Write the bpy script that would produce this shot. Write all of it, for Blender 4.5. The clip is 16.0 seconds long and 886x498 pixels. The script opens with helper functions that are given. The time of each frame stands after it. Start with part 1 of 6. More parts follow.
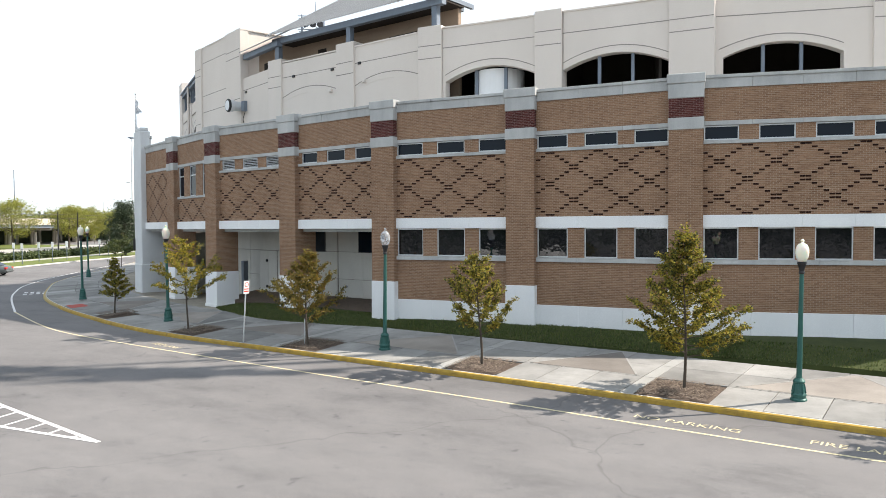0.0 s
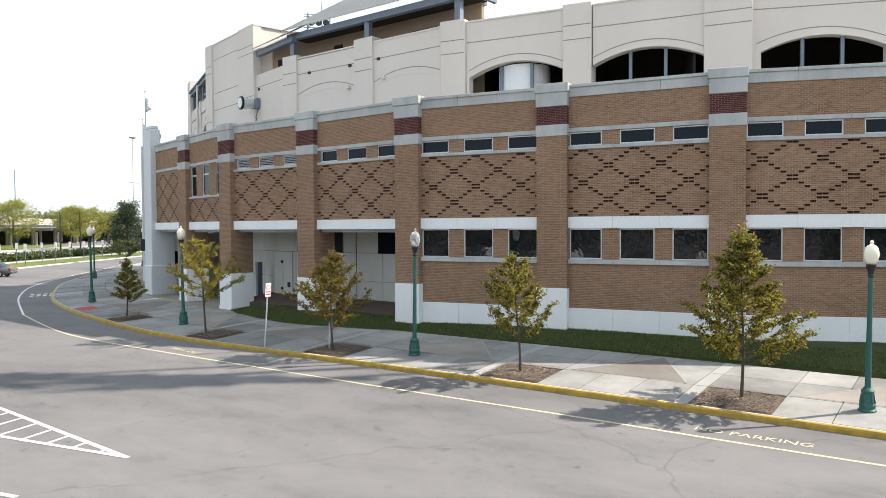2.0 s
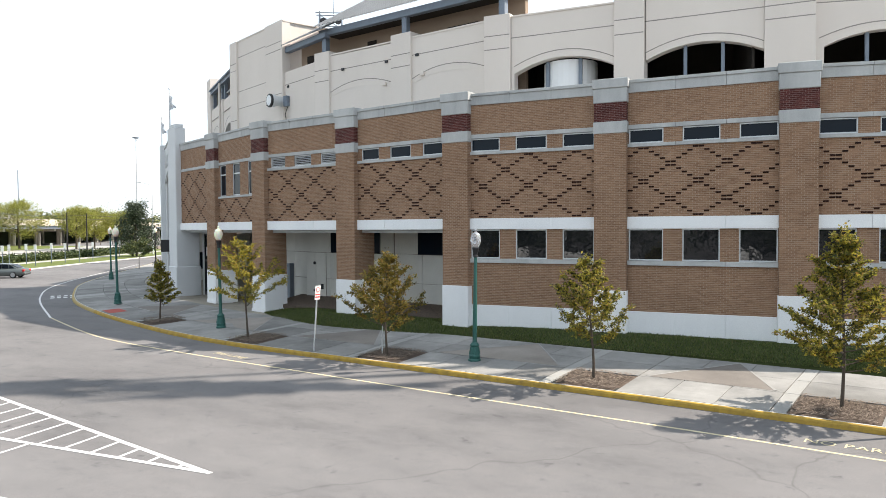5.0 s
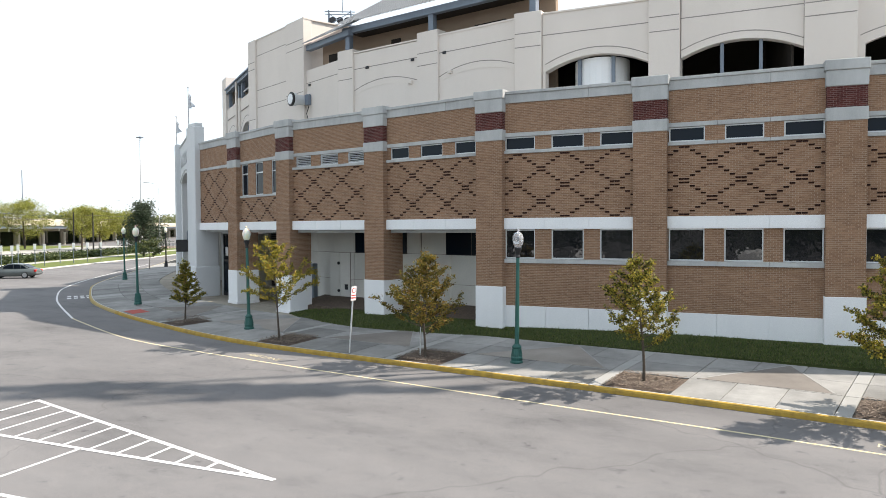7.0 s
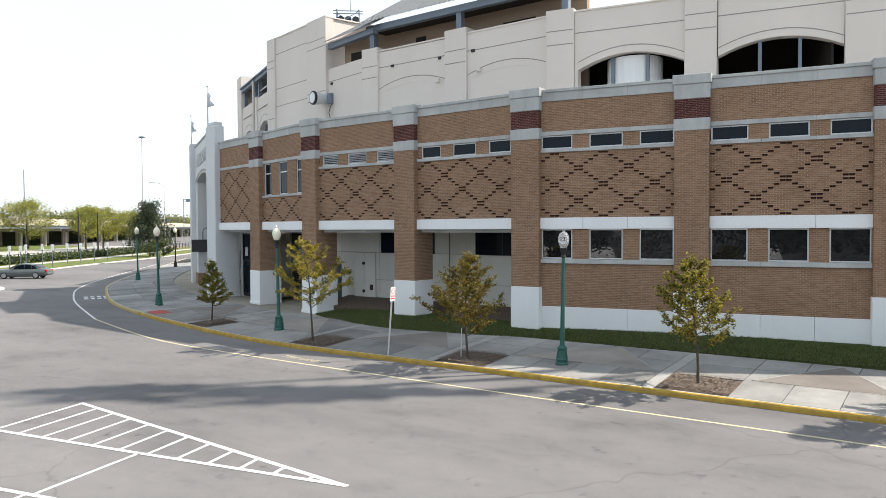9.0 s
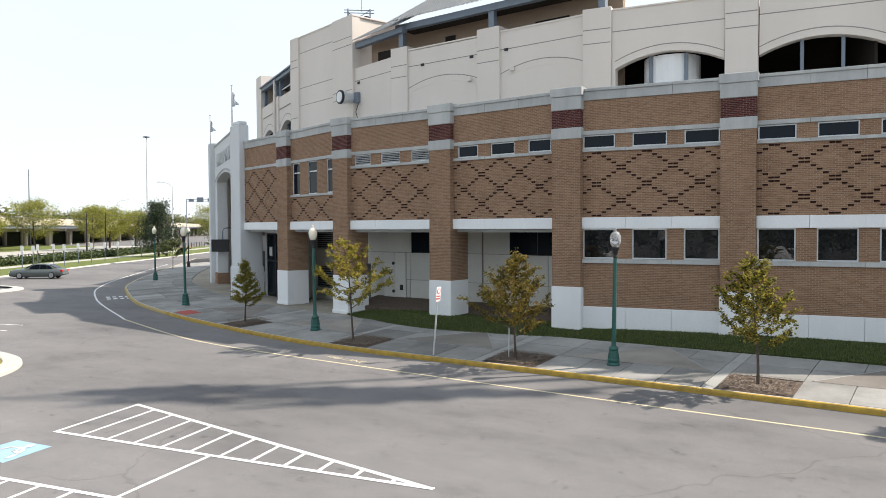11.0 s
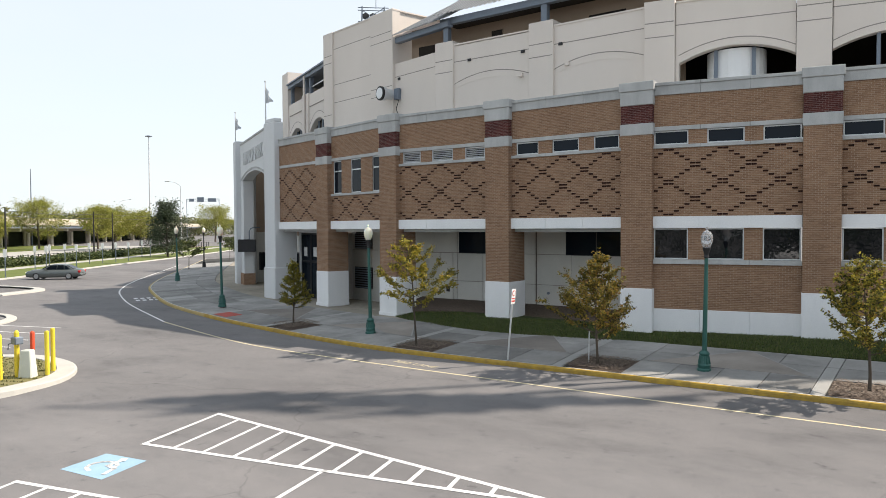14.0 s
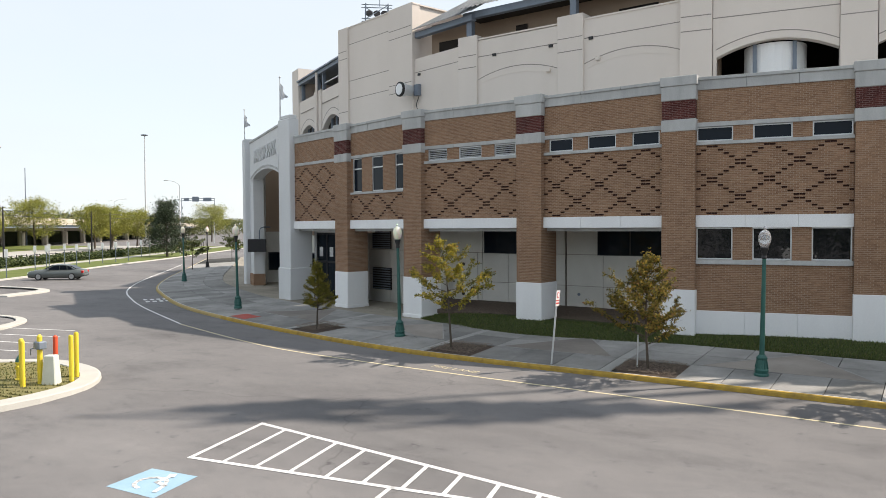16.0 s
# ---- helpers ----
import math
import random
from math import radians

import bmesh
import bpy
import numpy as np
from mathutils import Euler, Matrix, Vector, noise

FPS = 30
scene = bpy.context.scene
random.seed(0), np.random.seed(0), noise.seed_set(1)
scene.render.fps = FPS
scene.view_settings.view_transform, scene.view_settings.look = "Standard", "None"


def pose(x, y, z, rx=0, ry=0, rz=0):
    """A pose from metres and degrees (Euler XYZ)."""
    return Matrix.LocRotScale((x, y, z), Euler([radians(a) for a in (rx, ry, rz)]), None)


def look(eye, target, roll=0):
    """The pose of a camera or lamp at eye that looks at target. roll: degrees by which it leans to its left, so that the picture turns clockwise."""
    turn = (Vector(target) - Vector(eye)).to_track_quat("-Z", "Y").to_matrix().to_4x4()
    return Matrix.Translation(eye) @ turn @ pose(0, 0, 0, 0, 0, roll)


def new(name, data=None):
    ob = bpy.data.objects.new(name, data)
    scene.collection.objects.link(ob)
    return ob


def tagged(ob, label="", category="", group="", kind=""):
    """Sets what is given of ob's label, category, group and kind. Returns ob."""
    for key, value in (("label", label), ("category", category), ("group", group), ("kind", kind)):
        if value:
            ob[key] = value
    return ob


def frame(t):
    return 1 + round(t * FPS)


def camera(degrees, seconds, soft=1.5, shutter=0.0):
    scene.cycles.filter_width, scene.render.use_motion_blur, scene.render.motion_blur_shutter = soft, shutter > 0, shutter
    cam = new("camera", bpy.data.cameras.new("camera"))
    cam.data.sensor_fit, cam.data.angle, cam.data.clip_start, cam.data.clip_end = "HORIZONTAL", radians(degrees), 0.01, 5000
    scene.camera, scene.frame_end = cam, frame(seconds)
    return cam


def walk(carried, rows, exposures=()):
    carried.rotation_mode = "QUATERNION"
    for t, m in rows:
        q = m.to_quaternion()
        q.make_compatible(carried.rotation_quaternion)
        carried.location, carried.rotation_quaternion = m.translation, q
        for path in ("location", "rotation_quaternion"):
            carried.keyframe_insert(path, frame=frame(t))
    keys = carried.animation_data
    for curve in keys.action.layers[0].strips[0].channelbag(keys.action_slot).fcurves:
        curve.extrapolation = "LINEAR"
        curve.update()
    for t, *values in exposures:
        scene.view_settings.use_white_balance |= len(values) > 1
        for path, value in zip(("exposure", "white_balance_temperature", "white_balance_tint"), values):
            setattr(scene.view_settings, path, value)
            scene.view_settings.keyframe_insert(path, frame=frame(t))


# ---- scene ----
cam = camera(62.0, 16.0, soft=0.55)
PATH = [
    (0, (1.932, 0.130, 5.233), (0.800, 1.778, 5.172), -0.31),
    (0.5, (1.555, 0.274, 5.235), (0.423, 1.921, 5.175), -0.31),
    (1, (1.158, 0.348, 5.237), (0.026, 1.997, 5.177), -0.31),
    (1.5, (0.734, 0.390, 5.239), (-0.397, 2.039, 5.179), -0.31),
    (2, (0.298, 0.381, 5.241), (-0.832, 2.030, 5.181), -0.31),
    (2.5, (-0.133, 0.335, 5.242), (-1.262, 1.985, 5.183), -0.31),
    (3, (-0.542, 0.270, 5.244), (-1.670, 1.920, 5.184), -0.31),
    (3.5, (-0.945, 0.211, 5.245), (-2.073, 1.862, 5.185), -0.31),
    (4, (-1.360, 0.155, 5.246), (-2.487, 1.806, 5.187), -0.31),
    (6.5, (-3.186, -0.369, 5.249), (-4.311, 1.283, 5.190), -0.31),
    (7, (-3.558, -0.470, 5.249), (-4.684, 1.182, 5.190), -0.31),
    (7.5, (-3.934, -0.573, 5.249), (-5.059, 1.080, 5.190), -0.31),
    (8, (-4.327, -0.731, 5.249), (-5.450, 0.923, 5.190), -0.31),
    (8.5, (-4.699, -0.883, 5.248), (-5.821, 0.771, 5.190), -0.31),
    (9, (-5.077, -1.053, 5.248), (-6.198, 0.602, 5.189), -0.31),
    (11.5, (-7.081, -2.060, 5.243), (-8.200, -0.403, 5.184), -0.31),
    (12, (-7.580, -2.245, 5.241), (-8.698, -0.587, 5.182), -0.31),
    (12.5, (-8.085, -2.385, 5.240), (-9.203, -0.727, 5.181), -0.31),
    (13, (-8.593, -2.462, 5.238), (-9.711, -0.805, 5.179), -0.31),
    (13.5, (-9.087, -2.513, 5.236), (-10.203, -0.855, 5.177), -0.31),
    (14, (-9.599, -2.519, 5.234), (-10.709, -0.856, 5.175), -0.31),
    (14.5, (-10.108, -2.511, 5.232), (-11.215, -0.846, 5.172), -0.31),
    (15, (-10.606, -2.502, 5.229), (-11.711, -0.836, 5.170), -0.31),
    (15.5, (-11.076, -2.527, 5.227), (-12.178, -0.859, 5.167), -0.31),
    (16, (-11.570, -2.544, 5.224), (-12.664, -0.871, 5.164), -0.31),
]
walk(cam, [(t, look(eye, target, roll)) for t, eye, target, roll in PATH], exposures=[(0, 1.38, 6900, 12), (4, 1.42, 6900, 12), (6.5, 1.38, 6880, 12), (9, 1.3, 6880, 12), (12.5, 1.11, 7020, 13), (16, 1.03, 7100, 13.5)])

# ---- world, sun, exposure ----
SUN_AZ, SUN_EL = 43.7, 44.4            # degrees: from +x towards +y, and above the ground
world = bpy.data.worlds.new("sky")
scene.world = world
world.use_nodes = True
wn = world.node_tree
sky = wn.nodes.new("ShaderNodeTexSky")
sky.sky_type = "NISHITA"
sky.sun_disc = False
sky.sun_elevation = radians(SUN_EL)
sky.sun_rotation = radians(90.0 - SUN_AZ)
sky.air_density, sky.dust_density, sky.ozone_density = 1.0, 0.7, 1.0
# thin high cloud over the blue
wtc = wn.nodes.new("ShaderNodeTexCoord")
wmap = wn.nodes.new("ShaderNodeMapping")
wmap.inputs["Scale"].default_value = (1.0, 1.0, 2.6)
wn.links.new(wtc.outputs["Generated"], wmap.inputs[0])
cloud = wn.nodes.new("ShaderNodeTexNoise")
cloud.inputs["Scale"].default_value, cloud.inputs["Detail"].default_value, cloud.inputs["Roughness"].default_value = 1.7, 7.0, 0.55
wn.links.new(wmap.outputs[0], cloud.inputs["Vector"])
veil = wn.nodes.new("ShaderNodeMapRange")
veil.inputs["From Min"].default_value, veil.inputs["From Max"].default_value = 0.3, 0.7
veil.inputs["To Min"].default_value, veil.inputs["To Max"].default_value = 0.72, 0.97
wn.links.new(cloud.outputs["Fac"], veil.inputs["Value"])
wmix = wn.nodes.new("ShaderNodeMix")
wmix.data_type = "RGBA"
wn.links.new(veil.outputs[0], wmix.inputs[0])
wn.links.new(sky.outputs[0], wmix.inputs[6])
wmix.inputs[7].default_value = (3.05, 3.55, 4.03, 1)
wn.links.new(wmix.outputs[2], wn.nodes["Background"].inputs[0])
wn.nodes["Background"].inputs[1].default_value = 0.132
sun = new("sun", bpy.data.lights.new("sun", "SUN"))
sun.data.energy, sun.data.angle, sun.data.color = 3.3, radians(0.6), (1.0, 0.94, 0.86)
sdir = Vector((math.cos(radians(SUN_AZ)) * math.cos(radians(SUN_EL)), math.sin(radians(SUN_AZ)) * math.cos(radians(SUN_EL)), math.sin(radians(SUN_EL))))
sun.matrix_world = look(sdir * 100, (0, 0, 0))

# ---- materials ----
def material(name, rough=0.8, metal=0.0):
    m = bpy.data.materials.new(name)
    m.use_nodes = True
    b = m.node_tree.nodes["Principled BSDF"]
    b.inputs["Roughness"].default_value, b.inputs["Metallic"].default_value = rough, metal
    if rough > 0.7:
        b.inputs["Specular IOR Level"].default_value = 0.18
    return m, m.node_tree, b


def node(nt, kind, **values):
    n = nt.nodes.new(kind)
    for k, v in values.items():
        n.inputs[k.replace("_", " ")].default_value = v
    return n


def ramp(nt, source, stops):
    r = nt.nodes.new("ShaderNodeValToRGB")
    e = r.color_ramp.elements
    while len(e) < len(stops):
        e.new(0.5)
    for el, (p, c) in zip(e, stops):
        el.position, el.color = p, (*c, 1)
    nt.links.new(source, r.inputs[0])
    return r.outputs[0]


def mixed(nt, a, b, fac, how="MIX"):
    x = nt.nodes.new("ShaderNodeMix")
    x.data_type, x.blend_type = "RGBA", how
    for s, v in ((0, fac), (6, a), (7, b)):
        if isinstance(v, bpy.types.NodeSocket):
            nt.links.new(v, x.inputs[s])
        else:
            x.inputs[s].default_value = v if s == 0 else (*v, 1)
    return x.outputs[2]


def place(nt, kind="Object"):
    return nt.nodes.new("ShaderNodeTexCoord").outputs[kind]


def world_place(nt):
    return nt.nodes.new("ShaderNodeNewGeometry").outputs["Position"]


def noise_of(nt, vec, scale, detail=4.0, rough=0.6, stretch=None):
    if stretch:
        mp = nt.nodes.new("ShaderNodeMapping")
        mp.inputs["Scale"].default_value = stretch
        nt.links.new(vec, mp.inputs[0])
        vec = mp.outputs[0]
    n = node(nt, "ShaderNodeTexNoise", Scale=scale, Detail=detail, Roughness=rough)
    nt.links.new(vec, n.inputs["Vector"])
    return n.outputs["Fac"]


def bumped(nt, b, height, strength=0.3, distance=0.01):
    n = node(nt, "ShaderNodeBump", Strength=strength, Distance=distance)
    nt.links.new(height, n.inputs["Height"])
    nt.links.new(n.outputs[0], b.inputs["Normal"])


def mottled(name, dark, light, scale=3.0, fine=60.0, rough=0.85, metal=0.0, bump=0.25, streak=None, spread=0.35, per_object=0.0):
    """A surface with broad stains and fine grain between two tones."""
    m, nt, b = material(name, rough, metal)
    v = world_place(nt)
    broad = noise_of(nt, v, scale, 5, 0.65, streak)
    grain = noise_of(nt, v, fine, 3, 0.7)
    c1 = ramp(nt, broad, [(0.5 - spread, dark), (0.5 + spread, light)])
    mid = [(x + y) / 2 for x, y in zip(dark, light)]
    c2 = ramp(nt, grain, [(0.25, [x * 0.72 for x in mid]), (0.75, [min(1, x * 1.3) for x in mid])])
    c = mixed(nt, c1, c2, 0.35)
    if per_object:
        info = nt.nodes.new("ShaderNodeObjectInfo")
        tone = ramp(nt, info.outputs["Random"], [(0, [1 - per_object] * 3), (1, [1 + per_object * 0.6] * 3)])
        c = mixed(nt, c, tone, 1.0, "MULTIPLY")
    nt.links.new(c, b.inputs["Base Color"])
    bumped(nt, b, grain, bump, 0.006)
    return m


def brick_material(name, colors, mortar, course=0.0677, length=0.2032):
    """Running bond by the wall's own u and z, sides of piers wrapped on."""
    m, nt, b = material(name, 0.85)
    sep = nt.nodes.new("ShaderNodeSeparateXYZ")
    nt.links.new(place(nt), sep.inputs[0])
    add = nt.nodes.new("ShaderNodeMath")
    nt.links.new(sep.outputs[0], add.inputs[0])
    nt.links.new(sep.outputs[1], add.inputs[1])
    com = nt.nodes.new("ShaderNodeCombineXYZ")
    nt.links.new(add.outputs[0], com.inputs[0])
    nt.links.new(sep.outputs[2], com.inputs[1])
    br = nt.nodes.new("ShaderNodeTexBrick")
    br.offset, br.squash = 0.5, 1.0
    nt.links.new(com.outputs[0], br.inputs["Vector"])
    br.inputs["Scale"].default_value = 1.0
    br.inputs["Brick Width"].default_value, br.inputs["Row Height"].default_value = length, course
    br.inputs["Mortar Size"].default_value, br.inputs["Mortar Smooth"].default_value = 0.0065, 0.15
    br.inputs["Bias"].default_value = -0.1
    br.inputs["Color1"].default_value, br.inputs["Color2"].default_value = (0, 0, 0, 1), (1, 1, 1, 1)
    br.inputs["Mortar"].default_value = (0.5, 0.5, 0.5, 1)
    tone = ramp(nt, br.outputs["Color"], [(0.0, colors[0]), (0.35, colors[1]), (0.7, colors[2]), (1.0, colors[3])])
    stain = noise_of(nt, world_place(nt), 0.55, 6, 0.65)
    grain = noise_of(nt, world_place(nt), 45, 3, 0.7)
    tone = mixed(nt, tone, ramp(nt, stain, [(0.25, (0.78, 0.76, 0.74)), (0.75, (1.12, 1.12, 1.12))]), 1.0, "MULTIPLY")
    tone = mixed(nt, tone, ramp(nt, grain, [(0.2, (0.8, 0.8, 0.8)), (0.8, (1.18, 1.18, 1.18))]), 1.0, "MULTIPLY")
    c = mixed(nt, tone, mortar, br.outputs["Fac"])
    nt.links.new(c, b.inputs["Base Color"])
    inv = nt.nodes.new("ShaderNodeMath")
    inv.operation = "SUBTRACT"
    inv.inputs[0].default_value = 1.0
    nt.links.new(br.outputs["Fac"], inv.inputs[1])
    bumped(nt, b, inv.outputs[0], 0.9, 0.008)
    return m


BRICK = brick_material("tan_brick", [(0.235, 0.135, 0.083), (0.272, 0.16, 0.1), (0.295, 0.176, 0.11), (0.335, 0.207, 0.134)], (0.36, 0.275, 0.205))
DARK_BRICK = mottled("dark_brick", (0.018, 0.008, 0.006), (0.034, 0.015, 0.011), 6, 70, 0.9, per_object=0.35)
RED_BRICK = brick_material("red_brick", [(0.065, 0.018, 0.016), (0.085, 0.024, 0.02), (0.1, 0.03, 0.026), (0.13, 0.042, 0.034)], (0.2, 0.14, 0.13))
STONE = mottled("cast_stone", (0.26, 0.268, 0.268), (0.56, 0.568, 0.556), 1.1, 40, 0.85, streak=(1, 1, 0.3), spread=0.25)
WHITE_STONE = mottled("white_stone", (0.68, 0.7, 0.71), (0.84, 0.85, 0.85), 0.7, 35, 0.8, streak=(1, 1, 0.3))
STUCCO = mottled("beige_stucco", (0.6, 0.545, 0.495), (0.73, 0.67, 0.612), 0.35, 90, 0.9, streak=(1, 1, 0.35))
GREY_PANEL = mottled("grey_concrete_panel", (0.5, 0.495, 0.46), (0.68, 0.675, 0.635), 0.8, 40, 0.85, per_object=0.08)
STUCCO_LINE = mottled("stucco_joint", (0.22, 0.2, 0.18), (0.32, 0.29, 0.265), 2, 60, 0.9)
# tan with the shade of roofed recesses put into the colour
SHADE_TAN = mottled("shade_tan_wall", (0.3, 0.225, 0.17), (0.4, 0.31, 0.235), 0.5, 60, 0.9)
GLASS, gnt, gb = material("dark_window_glass", 0.04)
gb.inputs["Base Color"].default_value = (0.006, 0.011, 0.018, 1)
gb.inputs["IOR"].default_value = 1.5
gb.inputs["Specular IOR Level"].default_value = 0.15
bumped(gnt, gb, noise_of(gnt, world_place(gnt), 1.3, 2), 0.05, 0.02)
LOW_GLASS, lg_nt, lg_b = material("dark_mirror_glass", 0.03)
lg_b.inputs["Base Color"].default_value = (0.006, 0.007, 0.009, 1)
lg_b.inputs["Specular IOR Level"].default_value = 0.7
bumped(lg_nt, lg_b, noise_of(lg_nt, world_place(lg_nt), 1.1, 3), 0.22, 0.03)
ALU = mottled("pale_aluminium", (0.5, 0.52, 0.53), (0.62, 0.64, 0.65), 5, 80, 0.45, 0.4, 0.05)
STEEL = mottled("blue_grey_steel", (0.12, 0.15, 0.19), (0.2, 0.24, 0.29), 2, 50, 0.55, 0.1, 0.1)
ROOF = mottled("metal_roofing", (0.3, 0.315, 0.33), (0.4, 0.415, 0.43), 0.6, 30, 0.45, 0.3, 0.1)
# near-black for recesses and rooms: their shade is put into the colour
SHADE_DARK = mottled("shade_dark_interior", (0.02, 0.018, 0.016), (0.05, 0.042, 0.036), 1, 20, 0.9)
GREEN_METAL = mottled("green_lamp_metal", (0.012, 0.075, 0.065), (0.03, 0.125, 0.105), 4, 60, 0.42, 0.2, 0.06)
BLACK_METAL = mottled("black_metal", (0.012, 0.012, 0.014), (0.03, 0.03, 0.032), 4, 60, 0.5, 0.3, 0.06)
YELLOW_KERB = mottled("yellow_kerb_paint", (0.15, 0.105, 0.045), (0.56, 0.36, 0.055), 3.4, 45, 0.75, bump=0.5, spread=0.24)
CONCRETE = mottled("pale_concrete", (0.13, 0.131, 0.127), (0.35, 0.345, 0.33), 0.55, 38, 0.9, per_object=0.26, spread=0.2)
INLAY = mottled("buff_inlay_concrete", (0.14, 0.126, 0.116), (0.31, 0.285, 0.255), 0.6, 38, 0.9, per_object=0.3, spread=0.25)
INLAY_EDGE = mottled("pale_strip_concrete", (0.2, 0.198, 0.19), (0.36, 0.355, 0.34), 0.9, 50, 0.9, spread=0.25)
PALE_SLAB = mottled("pale_band_concrete", (0.25, 0.25, 0.24), (0.38, 0.38, 0.365), 0.7, 55, 0.9)
JOINT = mottled("dark_joint", (0.035, 0.035, 0.033), (0.07, 0.07, 0.065), 2, 50, 0.95)
KERB_CONCRETE = mottled("kerb_concrete", (0.36, 0.355, 0.33), (0.5, 0.49, 0.455), 1.2, 45, 0.9)
MULCH = mottled("bark_mulch", (0.025, 0.018, 0.014), (0.2, 0.155, 0.125), 11, 60, 0.95, bump=1.0, spread=0.2)
CHIPS = mottled("bark_chips", (0.06, 0.045, 0.035), (0.34, 0.28, 0.23), 14, 60, 0.95, spread=0.2)
BARK = mottled("grey_bark", (0.05, 0.04, 0.031), (0.12, 0.1, 0.082), 12, 90, 0.95, bump=0.8)
LETTER_PAINT = mottled("faded_yellow_lettering", (0.4, 0.36, 0.24), (0.66, 0.58, 0.39), 7, 40, 0.8, spread=0.3)
WHITE_PAINT = mottled("white_road_paint", (0.42, 0.42, 0.42), (0.78, 0.78, 0.77), 5, 45, 0.8, spread=0.2)
PALE_YELLOW_PAINT = mottled("worn_yellow_paint", (0.22, 0.2, 0.15), (0.68, 0.6, 0.4), 7, 40, 0.8, spread=0.16)


def asphalt_material():
    m, nt, b = material("grey_asphalt", 0.88)
    v = world_place(nt)
    wide = noise_of(nt, v, 0.11, 6, 0.62, (0.4, 1.0, 1.0))
    mid = noise_of(nt, v, 0.55, 6, 0.7, (0.55, 1.0, 1.0))
    spots = noise_of(nt, v, 2.3, 4, 0.6)
    fine = noise_of(nt, v, 55, 3, 0.75)
    c = ramp(nt, wide, [(0.28, (0.1, 0.098, 0.1)), (0.46, (0.146, 0.143, 0.144)), (0.72, (0.188, 0.184, 0.184))])
    c = mixed(nt, c, ramp(nt, mid, [(0.26, (0.72, 0.72, 0.73)), (0.45, (0.98, 0.98, 0.98)), (0.74, (1.17, 1.16, 1.15))]), 1.0, "MULTIPLY")
    c = mixed(nt, c, ramp(nt, spots, [(0.24, (0.62, 0.62, 0.64)), (0.36, (1.0, 1.0, 1.0)), (0.8, (1.06, 1.05, 1.04))]), 1.0, "MULTIPLY")
    c = mixed(nt, c, ramp(nt, fine, [(0.25, (0.68, 0.68, 0.68)), (0.75, (1.32, 1.32, 1.32))]), 1.0, "MULTIPLY")
    warp = nt.nodes.new("ShaderNodeTexNoise")
    warp.inputs["Scale"].default_value = 0.8
    nt.links.new(v, warp.inputs["Vector"])
    wv = nt.nodes.new("ShaderNodeVectorMath")
    wv.operation = "MULTIPLY_ADD"
    wv.inputs[1].default_value = (1.4, 1.4, 0)
    nt.links.new(warp.outputs["Color"], wv.inputs[0])
    nt.links.new(v, wv.inputs[2])
    cell = nt.nodes.new("ShaderNodeTexVoronoi")
    cell.feature = "DISTANCE_TO_EDGE"
    cell.inputs["Scale"].default_value = 0.085
    nt.links.new(wv.outputs[0], cell.inputs["Vector"])
    c = mixed(nt, c, ramp(nt, cell.outputs["Distance"], [(0.0, (0.8, 0.8, 0.8)), (0.001, (0.87, 0.87, 0.87)), (0.0022, (1, 1, 1))]), 1.0, "MULTIPLY")
    nt.links.new(c, b.inputs["Base Color"])
    bumped(nt, b, fine, 0.35, 0.006)
    return m


ASPHALT = asphalt_material()
GRASS = mottled("mown_grass", (0.016, 0.026, 0.008), (0.075, 0.09, 0.03), 1.6, 40, 0.95, bump=0.8)

# ---- helpers ----
def part(name, bm, mat, parent=None, label="", m=None, smooth=False):
    me = bpy.data.meshes.new(name)
    bm.to_mesh(me)
    bm.free()
    for one in (mat if isinstance(mat, (list, tuple)) else [mat]):
        me.materials.append(one)
    if smooth:
        me.shade_smooth()
    ob = new(name, me)
    if parent is not None:
        ob.parent = parent
    if m is not None and (parent is None or parent.type == "EMPTY" or m.translation.length < 20):
        ob.matrix_basis = m
    return tagged(ob, label)


def box(bm, x0, x1, y0, y1, z0, z1, bevel=0.0):
    r = bmesh.ops.create_cube(bm, size=1.0)
    vs = r["verts"]
    for v in vs:
        v.co = Vector((x0 + (v.co.x + 0.5) * (x1 - x0), y0 + (v.co.y + 0.5) * (y1 - y0), z0 + (v.co.z + 0.5) * (z1 - z0)))
    if bevel:
        es = list({e for v in vs for e in v.link_edges})
        bmesh.ops.bevel(bm, geom=es, offset=bevel, segments=1, affect="EDGES")
    return bm


def boxes(*rows, bevel=0.0):
    bm = bmesh.new()
    for r in rows:
        box(bm, *r, bevel=bevel)
    return bm


def turned(profile, sides=16, bm=None, at=(0, 0, 0)):
    """A lathe: (radius, z) pairs about the z axis, closed at both ends."""
    bm = bm or bmesh.new()
    rings = []
    for r, z in profile:
        rings.append([bm.verts.new((at[0] + r * math.cos(2 * math.pi * i / sides), at[1] + r * math.sin(2 * math.pi * i / sides), at[2] + z)) for i in range(sides)])
    for a, b in zip(rings, rings[1:]):
        for i in range(sides):
            bm.faces.new((a[i], a[(i + 1) % sides], b[(i + 1) % sides], b[i]))
    bm.faces.new(rings[0][::-1])
    bm.faces.new(rings[-1])
    return bm


